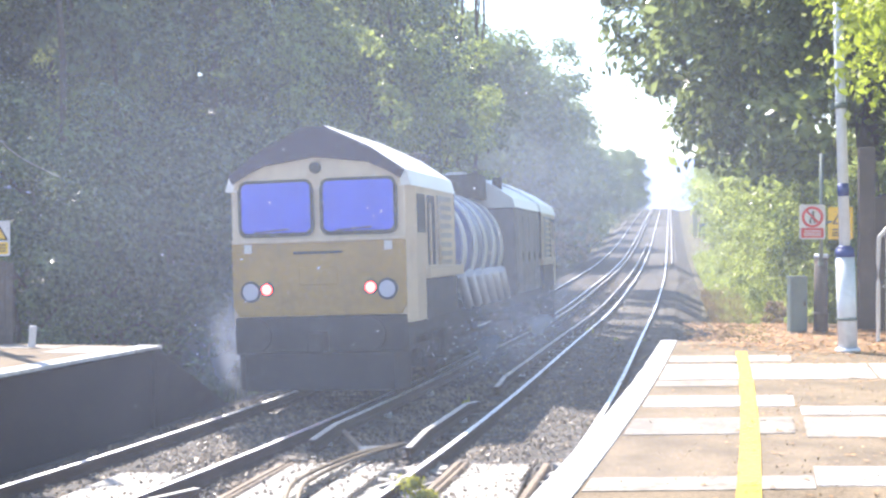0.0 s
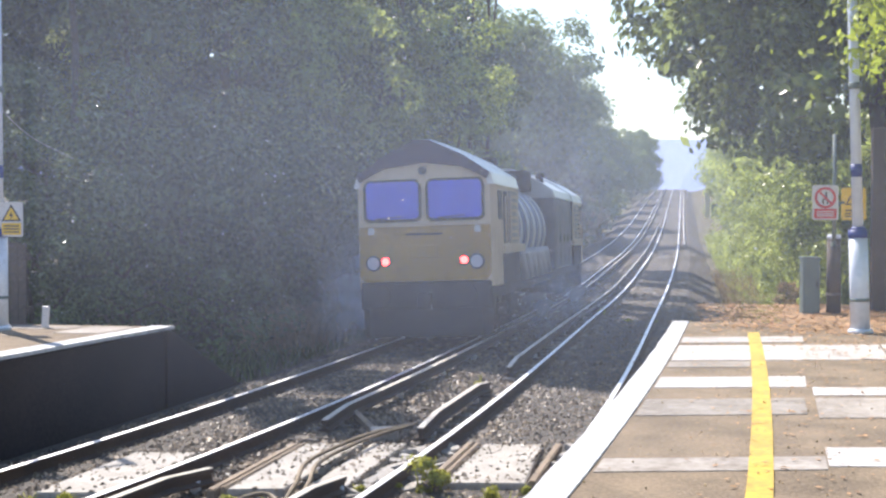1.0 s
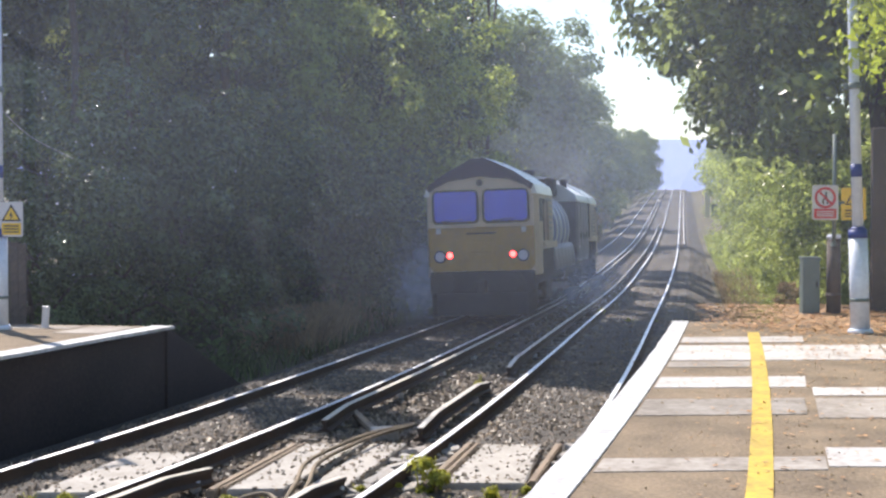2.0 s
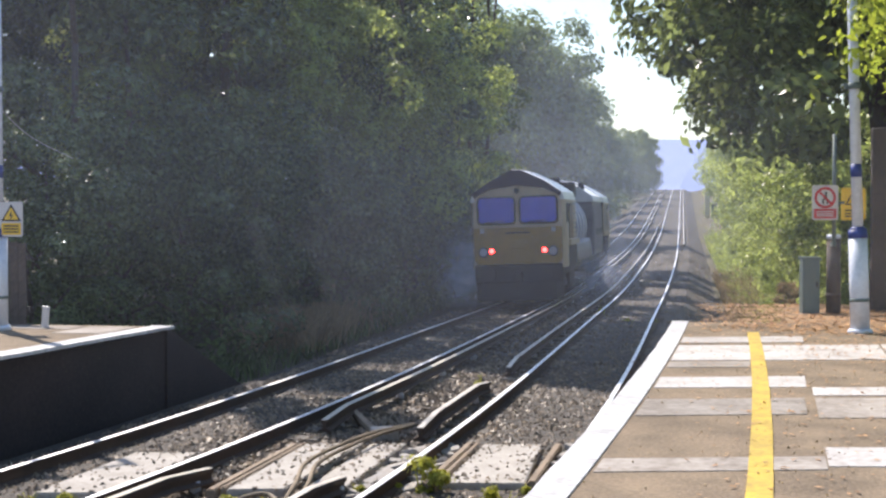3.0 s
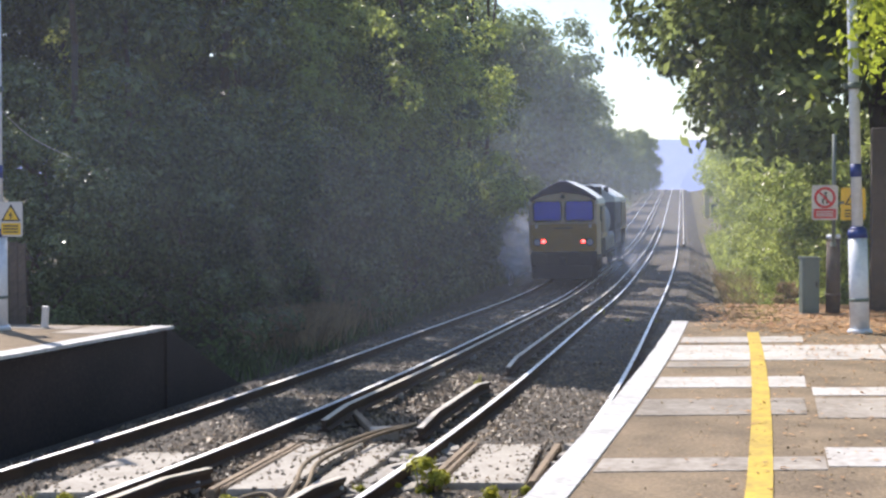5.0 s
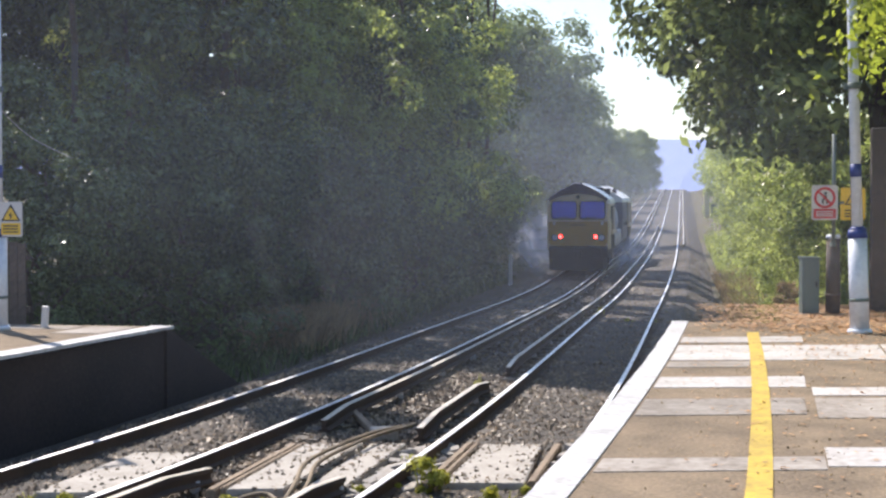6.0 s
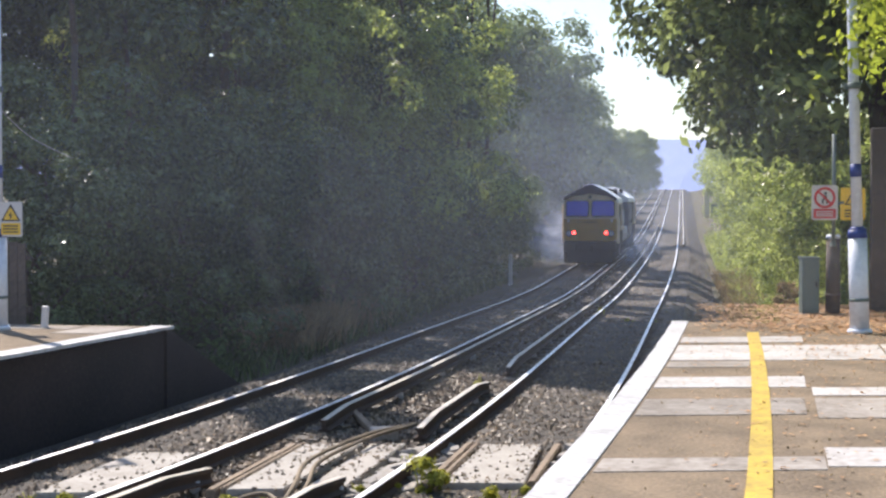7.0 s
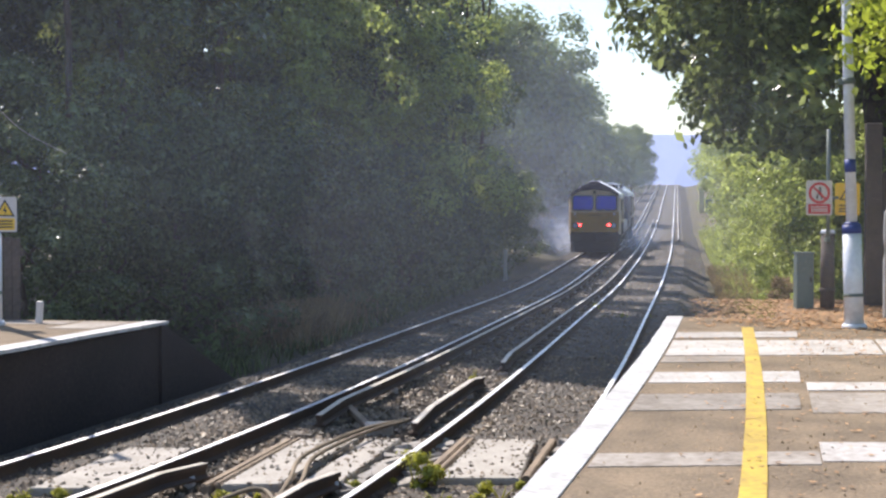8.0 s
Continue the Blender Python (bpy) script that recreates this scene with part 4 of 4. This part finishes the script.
def to_plan(u, w):
    """From the paving's own square grid, which lies at ten degrees to the line, to the plan."""
    return CA * u - SA * w, SA * u + CA * w


def paving(w0, w1, u0, u1, material, step=2.4):
    k = max(1, round((u1 - u0) / step))
    for i in range(k):
        a, b = u0 + (u1 - u0) * i / k + 0.004, u0 + (u1 - u0) * (i + 1) / k - 0.004
        k2 = 0.245 * (w1 - w0) / 2
        pts = [to_plan(a - k2, w0), to_plan(b - k2, w0), to_plan(b + k2, w1), to_plan(a + k2, w1)]
        lim = [max(x, edge_r(y) + 0.215) for x, y in pts]
        if lim[1] - lim[0] < 0.05:
            continue
        bm = bmesh.new()
        quad_slab(bm, [(x, p[1]) for x, p in zip(lim, pts)], PF_Z - 0.03, PF_Z + 0.006)
        part("paving_slab", bm, material, pf)


M_SLABW = mat("bright_slab", (0.54, 0.52, 0.50), (0.32, 0.29, 0.26), 0.85, grain=18, blotch=1.8, objrand=0.08)
paving(14.45, 16.15, 2.0, 8.0, M_SLABW, 3.0)
paving(16.45, 17.25, 2.4, 4.5, M_SLABW, 2.4)
paving(13.75, 14.30, 2.0, 3.2, M_SLAB)
paving(12.13, 12.95, 1.6, 3.38, M_SLABW, 2.4)
paving(11.55, 12.10, 3.22, 7.0, M_SLABW, 2.4)
paving(10.45, 11.40, 1.1, 2.95, M_SLAB, 2.4)
paving(10.25, 11.40, 2.98, 7.0, M_SLAB, 2.4)
paving(8.15, 8.62, 0.5, 2.40, M_SLAB, 2.4)
paving(8.25, 8.95, 2.43, 6.0, M_SLABW, 2.4)
paving(3.0, 6.6, 0.2, 4.5, M_SLAB, 2.4)


# ---- small plants ----
def blades(name, seed, n, place, height, width, material, label, category="plant", group=""):
    """A tuft of bent blades or small leaves."""
    rng = np.random.default_rng(seed)
    v, f = [], []
    for i in range(n):
        x, y, z = place(rng)
        a, h = rng.random() * 6.28, height * (0.4 + 0.8 * rng.random())
        lean = rng.normal(size=2) * h * 0.45
        dx, dy = math.cos(a) * width, math.sin(a) * width
        k = len(v)
        v += [(x - dx, y - dy, z), (x + dx, y + dy, z), (x + lean[0] * 0.4 + dx, y + lean[1] * 0.4 + dy, z + h * 0.6), (x + lean[0] * 0.4 - dx, y + lean[1] * 0.4 - dy, z + h * 0.6), (x + lean[0], y + lean[1], z + h)]
        f += [(k, k + 1, k + 2, k + 3), (k + 3, k + 2, k + 4)]
    return tagged(data_part(name, v, f, material), label, category, group, "stuff" if n > 600 else "")


def around(x, y, z, rx, ry):
    return lambda rng: (x + rng.normal() * rx, y + rng.normal() * ry, z)


def weed(i, x, y, r, h, n):
    """A low leafy weed: a few stems and small leaves."""
    rng = np.random.default_rng(90 + i)
    t = thing("weed", pose(x, y, rise(y) - 0.17), "yellow-green weed growing in the ballast", "weed", "trackside weeds")
    bm = bmesh.new()
    for k in range(5):
        a = k * 1.3
        cyl(bm, (0, 0, 0), (r * 0.6 * math.cos(a), r * 0.6 * math.sin(a), h * 0.8), 0.006, 0.003, 5)
    part("stem", bm, M_WEED, t)
    v, f = leaf_cloud(rng, [(0, 0, h * 0.45, r, r, h * 0.4), (r * 0.5, 0, h * 0.3, r, r * 0.7, h * 0.3), (-r * 0.6, r * 0.2, h * 0.3, r * 0.8, r, h * 0.25)], n, 0.028, h * 0.28)
    data_part("foliage", v, f, M_WEED, t)


for i, (x, y, r, h, n) in enumerate(((-2.42, 12.5, 0.13, 0.36, 1040), (-1.55, 12.1, 0.20, 0.16, 650), (-2.1, 11.9, 0.24, 0.12, 520), (-3.95, 11.6, 0.28, 0.12, 650), (-2.98, 12.3, 0.10, 0.14, 260), (-4.08, 12.25, 0.20, 0.07, 700), (-3.85, 12.2, 0.16, 0.07, 500), (-5.85, 11.45, 0.16, 0.12, 500), (-5.5, 11.5, 0.18, 0.10, 600), (-5.15, 11.6, 0.14, 0.10, 400), (-1.35, 12.55, 0.18, 0.15, 700), (-1.75, 12.45, 0.16, 0.10, 500), (-2.75, 12.6, 0.10, 0.12, 300), (-3.05, 20.6, 0.05, 0.25, 130), (-2.2, 38.2, 0.12, 0.30, 260), (-1.3, 35.2, 0.45, 0.12, 390), (-4.9, 11.3, 0.2, 0.1, 260), (-1.25, 12.3, 0.12, 0.12, 260))):
    weed(i, x, y, r, h, n)
def verge_spot(rng):
    x, y = 1.9 + rng.random() * 2.6, 30 + 90 * rng.random() ** 1.5
    return x, y, ground_z(x, y) - 0.02


def dry_spot(rng):
    x, y = 1.5 + rng.random() * 1.5, 28 + rng.random() * 40
    return x, y, ground_z(x, y) - 0.02


blades("dry_grass", 70, 1500, lambda rng: (-8.75 + rng.normal() * 0.4, 28.0 + rng.random() ** 1.7 * 9, -0.5), 0.8, 0.012, M_DRY, "straw-coloured dry grass below the trees", "grass")
blades("dry_grass", 74, 1400, lambda rng: (-8.55 + rng.normal() * 0.28, 30.0 + rng.normal() * 0.8, -0.5), 0.85, 0.02, M_DRY, "pale dry grass clump beside the track", "grass")
blades("dry_grass", 71, 4000, lambda rng: dry_spot(rng), 0.5, 0.012, M_DRY, "straw-coloured dry grass on the bank", "grass")
blades("verge_grass", 72, 5000, lambda rng: (-7.6 - rng.random() * 2.4, 19 + rng.random() * 45, -0.55), 0.35, 0.014, M_LEAF_DARK, "rough dark grass on the verge below the trees", "grass")
blades("verge_grass", 73, 12000, lambda rng: verge_spot(rng), 0.45, 0.014, M_LEAF_BUSH, "rough green grass on the lineside bank", "grass")


def litter_spot(rng):
    y = 18.2 + 6.0 * rng.random() ** 0.8
    x = 0.2 + 5.5 * rng.random() ** 0.7
    return x, y, PF_Z + 0.006 if y > PF_END else PF_Z + 0.014


def litter(name, seed, n, place, size, label):
    rng = np.random.default_rng(seed)
    c = np.array([place(rng) for _ in range(n)])
    u = rng.normal(size=(n, 3)) * np.array((1, 1, 0.2))
    u /= np.linalg.norm(u, axis=1)[:, None]
    w = np.cross(u, np.array((0, 0, 1.0)) + rng.normal(size=(n, 3)) * 0.18)
    s = (size * (0.5 + rng.random(n)))[:, None]
    v = np.stack([c - u * s, c + w * s * 0.6, c + u * s, c - w * s * 0.6], 1)
    v[:, :, 2] = np.maximum(v[:, :, 2], c[:, 2][:, None])
    return tagged(data_part(name, v.reshape(-1, 3), np.arange(4 * n).reshape(-1, 4), M_LITTER), label, "leaves", kind="stuff")


litter("fallen_leaves", 80, 9500, litter_spot, 0.045, "orange-brown dead leaves strewn over the platform end")
litter("fallen_leaves", 81, 1300, lambda rng: (edge_r(12) + 0.5 + 4.5 * rng.random(), 6.5 + 12 * rng.random(), PF_Z + 0.014), 0.022, "scattered dead leaves on the platform")
litter("fallen_leaves", 82, 1500, lambda rng: (edge_r(16) + 1.6 + 4.0 * rng.random(), 19.0 - 4.5 * rng.random() ** 1.6, PF_Z + 0.014), 0.03, "dead leaves blown along the far end of the platform")


stones("platform_grit", 34, 900, lambda rng: (-0.6 + 6.2 * rng.random(), 6.8 + 12.5 * rng.random(), PF_Z + 0.008), 0.008, M_DRY, "pale grit and crumbs scattered on the platform", "grit")


# ---- posts, signs, cabinet ----
def lamp_post(x, y, lean, label):
    t = thing("lamp_post", pose(x, y, PF_Z, 0, lean, 0), label, "lamp post", "platform lamp posts")
    bm = bmesh.new()
    cyl(bm, (0, 0, 0), (0, 0, 0.06), 0.17, 0.15, 20)
    cyl(bm, (0, 0, 0.06), (0, 0, 1.25), 0.125, 0.122, 24)
    part("sleeve", bm, M_POLE, t, "wider white lower sleeve")
    bm = bmesh.new()
    cyl(bm, (0, 0, 0.42), (0, 0, 0.46), 0.132, 0.132, 24)
    part("strap", bm, M_CABINET, t)
    bm = bmesh.new()
    cyl(bm, (0, 0, 1.25), (0, 0, 1.36), 0.128, 0.12, 24)
    cyl(bm, (0, 0, 1.36), (0, 0, 1.40), 0.12, 0.075, 24)
    part("blue_collar", bm, M_BLUE, t, "dark blue painted collar")
    bm = bmesh.new()
    cyl(bm, (0, 0, 1.38), (0, 0, 5.6), 0.072, 0.06, 20)
    part("shaft", bm, M_POLE, t)
    bm = bmesh.new()
    cyl(bm, (0, 0, 2.05), (0, 0, 2.22), 0.0735, 0.0735, 20)
    part("blue_band", bm, M_BLUE, t, "dark blue painted band")
    bm = bmesh.new()
    cyl(bm, (0, 0, 3.2), (0, 0, 3.28), 0.09, 0.09, 20)
    box(bm, -0.13, -0.06, -0.03, 0.03, 3.2, 3.28, 0.005)
    part("clamp", bm, M_CABINET, t)
    bm = bmesh.new()
    cyl(bm, (0, 0, 5.55), (-0.55, -0.3, 5.8), 0.035, 0.03, 10)
    box(bm, -0.95, -0.5, -0.42, -0.22, 5.74, 5.86, 0.03)
    part("lantern", bm, M_CABINET, t)
    return t


lamp_post(2.31, 18.45, -1.75, "white platform lamp post with dark blue bands")
lamp_post(-9.10, 17.0, 0.0, "white platform lamp post with dark blue bands on opposite platform")


def ring(bm, x, z, y, r0, r1, seg=28):
    a = [bm.verts.new((x + r1 * math.cos(2 * math.pi * i / seg), y, z + r1 * math.sin(2 * math.pi * i / seg))) for i in range(seg)]
    b = [bm.verts.new((x + r0 * math.cos(2 * math.pi * i / seg), y, z + r0 * math.sin(2 * math.pi * i / seg))) for i in range(seg)]
    for i in range(seg):
        j = (i + 1) % seg
        bm.faces.new((a[i], a[j], b[j], b[i]))


def plate(t, w, h, material, name="plate", z=0.0, y=0.0, x=0.0, label=""):
    bm = bmesh.new()
    sweep(bm, [rounded(x - w / 2, x + w / 2, z - h / 2, z + h / 2, min(w, h) * 0.08, y + v) for v in (0.0, 0.006)])
    return part(name, bm, material, t, label)


def triangle(t, x, z, r, y, material, name):
    bm = bmesh.new()
    sweep(bm, [[(x + r * math.cos(radians(a)), y + v, z + r * math.sin(radians(a))) for a in (90, 210, 330)] for v in (0.0, 0.004)])
    return part(name, bm, material, t)


# no-trespass sign
s1 = thing("warning_sign", pose(2.17, 21.6, 2.66, 0, 0, 8), "white prohibition sign with red ring and red panel on a post", "sign", "warning signs")
plate(s1, 0.40, 0.54, M_SIGN)
bm = bmesh.new()
ring(bm, 0, 0.075, -0.006, 0.125, 0.165)
part("red_ring", bm, M_SIGN_RED, s1)
bm = bmesh.new()
box(bm, -0.15, 0.15, -0.009, -0.007, -0.016, 0.016)
bar = part("red_bar", bm, M_SIGN_RED, s1)
bar.matrix_basis = pose(0, 0, 0.075, 0, 45, 0)
bm = bmesh.new()
cyl(bm, (0.01, -0.002, 0.145), (0.01, -0.006, 0.145), 0.022, 0.022, 12)
box(bm, -0.022, 0.03, -0.006, -0.003, 0.04, 0.118)
box(bm, -0.045, -0.02, -0.006, -0.003, -0.02, 0.05)
box(bm, 0.02, 0.045, -0.006, -0.003, -0.02, 0.05)
part("pictogram", bm, M_BLACK, s1)
plate(s1, 0.34, 0.15, M_SIGN_RED, "red_panel", -0.17, -0.006)
for z in (-0.14, -0.175, -0.205):
    plate(s1, 0.26, 0.016, M_SIGN, "text_bar", z, -0.009)
bm = bmesh.new()
box(bm, -0.05, 0.3, 0.01, 0.03, -0.02, 0.02)
part("bracket", bm, M_CABINET, s1)
s2 = thing("warning_sign", pose(2.60, 21.68, 2.64, 0, 0, 8), "yellow warning sign with black triangle on a post", "sign", "warning signs")
plate(s2, 0.38, 0.50, M_SIGN_YELLOW)
triangle(s2, 0, 0.06, 0.15, -0.006, M_BLACK, "triangle")
triangle(s2, 0, 0.06, 0.11, -0.010, M_SIGN_YELLOW, "triangle_field")
for z in (-0.10, -0.15, -0.19):
    plate(s2, 0.26, 0.02, M_BLACK, "text_bar", z, -0.006)
bm = bmesh.new()
box(bm, -0.3, 0.05, 0.01, 0.03, -0.02, 0.02)
part("bracket", bm, M_CABINET, s2)
s3 = thing("warning_sign", pose(-8.88, 16.95, 2.41, 0, 0, 10), "white and yellow warning sign with black triangle on lamp post", "sign", "warning signs")
plate(s3, 0.31, 0.47, M_SIGN)
triangle(s3, 0, 0.05, 0.155, -0.006, M_BLACK, "triangle")
triangle(s3, 0, 0.05, 0.115, -0.010, M_SIGN_YELLOW, "triangle_field")
bm = bmesh.new()
sweep(bm, [[(x, v, z) for x, z in ((0.01, 0.11), (-0.03, 0.04), (0.0, 0.045), (-0.012, -0.02), (0.03, 0.06), (0.005, 0.055))] for v in (-0.014, -0.012)])
part("lightning_bolt", bm, M_BLACK, s3)
plate(s3, 0.26, 0.16, M_SIGN_YELLOW, "yellow_panel", -0.13, -0.006)
for z in (-0.09, -0.13, -0.17):
    plate(s3, 0.2, 0.018, M_BLACK, "text_bar", z, -0.010)
bm = bmesh.new()
box(bm, -0.24, 0.05, 0.01, 0.03, -0.02, 0.02)
part("bracket", bm, M_CABINET, s3)

post = thing("sign_post", pose(2.36, 22.15, 0.88), "dark weathered round post with a thin pole above", "post")
bm = bmesh.new()
cyl(bm, (0, 0, 0), (0, 0, 1.24), 0.115, 0.105, 16)
cyl(bm, (0, 0, 0.30), (0, 0, 0.36), 0.122, 0.122, 16)
part("stump", bm, M_POST, post)
bm = bmesh.new()
cyl(bm, (0, 0, 1.22), (0, 0, 1.28), 0.12, 0.10, 16)
part("cap", bm, M_POLE, post)
bm = bmesh.new()
cyl(bm, (-0.03, -0.3, 1.1), (-0.03, -0.3, 2.85), 0.03, 0.03, 10)
box(bm, -0.06, 0.0, -0.33, 0.0, 1.1, 1.16)
part("pole", bm, M_CABINET, post)
for x, y, z in ((3.15, 22.9, 3.0), (3.42, 23.1, 2.2)):
    p = thing("timber_post", pose(x, y, 0.88), "brown timber post of a platform fence", "post", "timber posts")
    bm = bmesh.new()
    box(bm, -0.13, 0.13, -0.1, 0.1, 0, z, 0.02)
    part("shaft", bm, M_POST, p)
cab_box = thing("relay_cabinet", pose(1.99, 22.1, 0.88, 0, 0, 8), "narrow grey-green metal equipment cabinet beside the bushes", "cabinet")
bm = bmesh.new()
box(bm, -0.135, 0.135, -0.12, 0.12, 0.04, 0.90, 0.012)
part("body", bm, M_CABINET, cab_box)
bm = bmesh.new()
box(bm, -0.15, 0.15, -0.135, 0.135, 0.90, 0.93, 0.008)
part("lid", bm, M_CABINET, cab_box)
bm = bmesh.new()
box(bm, -0.12, 0.12, -0.128, -0.118, 0.08, 0.86, 0.004)
d = part("door", bm, M_CABINET, cab_box)
bm = bmesh.new()
box(bm, 0.07, 0.095, -0.145, -0.126, 0.46, 0.54, 0.004)
part("handle", bm, M_BLACK, d)
bm = bmesh.new()
box(bm, -0.16, 0.16, -0.14, 0.14, -0.02, 0.04)
part("plinth", bm, M_PANEL, cab_box)

rail = thing("hoop_railing", pose(3.42, 20.4, PF_Z, 0, 0, 6), "white hoop-topped metal railing on the platform", "railing")
path = [(-0.45, 0, 0), (-0.45, 0, 1.35), (-0.40, 0, 1.55), (-0.25, 0, 1.66), (0.25, 0, 1.66), (0.40, 0, 1.55), (0.45, 0, 1.35), (0.45, 0, 0)]
tube("hoop", path, 0.03, M_SIGN, rail)
for k in range(6):
    bm = bmesh.new()
    cyl(bm, (-0.33 + k * 0.13, 0, 0.0), (-0.33 + k * 0.13, 0, 1.6), 0.014, 0.014, 8)
    part("bar", bm, M_SIGN, rail)

fence = thing("wooden_fence", pose(-9.45, 18.05, PF_Z - 0.2), "brown vertical-board wooden fence behind opposite platform", "fence")
for k in range(7):
    bm = bmesh.new()
    box(bm, -0.06, 0.06, -0.012, 0.012, 0, 1.35 + 0.02 * (k % 3), 0.004)
    part("board", bm, M_POST, fence).location = (0.16 - k * 0.13, 0.01 * (k % 2), 0)
for z in (0.35, 1.1):
    bm = bmesh.new()
    box(bm, -0.75, 0.25, 0.025, 0.065, z, z + 0.09)
    part("rail", bm, M_POST, fence)
mk = thing("marker_post", pose(-8.63, 17.4, PF_Z, 0, 4, 0), "short white marker post on opposite platform", "post", "marker posts")
bm = bmesh.new()
box(bm, -0.045, 0.045, -0.03, 0.03, 0, 0.30, 0.01)
part("shaft", bm, M_SIGN, mk)
mk = thing("marker_post", pose(-7.45, 59.6, -0.6), "white trackside marker post", "post", "marker posts")
bm = bmesh.new()
box(bm, -0.08, 0.08, -0.05, 0.05, 0, 1.35, 0.015)
part("shaft", bm, M_SIGN, mk)
sg = thing("relay_hut", pose(2.75, 152.5, rise(152) - 0.25), "pale yellow trackside cabinet with a dark box beside it", "cabinet")
bm = bmesh.new()
box(bm, -0.28, 0.28, -0.25, 0.25, 0, 2.9, 0.04)
part("body", bm, mat("cream_cabinet", (0.66, 0.60, 0.35), (0.52, 0.47, 0.28), 0.6), sg)
bm = bmesh.new()
box(bm, 0.4, 1.7, -0.3, 0.3, 0.2, 1.5, 0.04)
part("battery_box", bm, M_CABINET, sg)
w = tube("guy_wire", [(-9.1, 17.0, 3.95), (-8.75, 17.2, 3.55), (-8.3, 17.6, 3.25)], 0.005, M_TGREY)
tagged(w, "thin pale wire slung beside the lamp post", "wire")


START, SPEED = 19.1, 6.78


def motions():
    times = [i * 0.25 for i in range(33)]
    walk(train, [(t, ride(START + SPEED * t, VEH)) for t in times])
    walk(spray, [(t, ride(START + SPEED * t, VEH)) for t in times])
    walk(drift, [(0.0, pose(-4.6, 15.8, 4.2)), (0.5, pose(-5.2, 15.8, 4.3)), (1.0, pose(-6.1, 15.8, 4.4)), (1.5, pose(-7.2, 15.8, 4.6)), (3.0, pose(-11.5, 15.8, 5.2)), (5.0, pose(-17.5, 15.8, 6.0)), (8.0, pose(-26.0, 15.8, 7.0))])
    walk(rolling, [(0.0, pose(-1.8, 8.5, 2.4)), (0.5, pose(-1.4, 8.5, 3.1)), (1.0, pose(-1.0, 8.5, 4.0)), (1.5, pose(-0.4, 8.5, 4.9)), (3.0, pose(3.0, 8.5, 8.0)), (5.0, pose(9.0, 8.5, 12.0)), (8.0, pose(18.0, 8.5, 18.0))])
    ticks = [i / 15 for i in range(121)]
    for w, y in WHEELS:
        walk(w, [(t, pose(0, y, 0.42, -math.degrees(SPEED * t / 0.42), 0, 0)) for t in ticks])


motions()
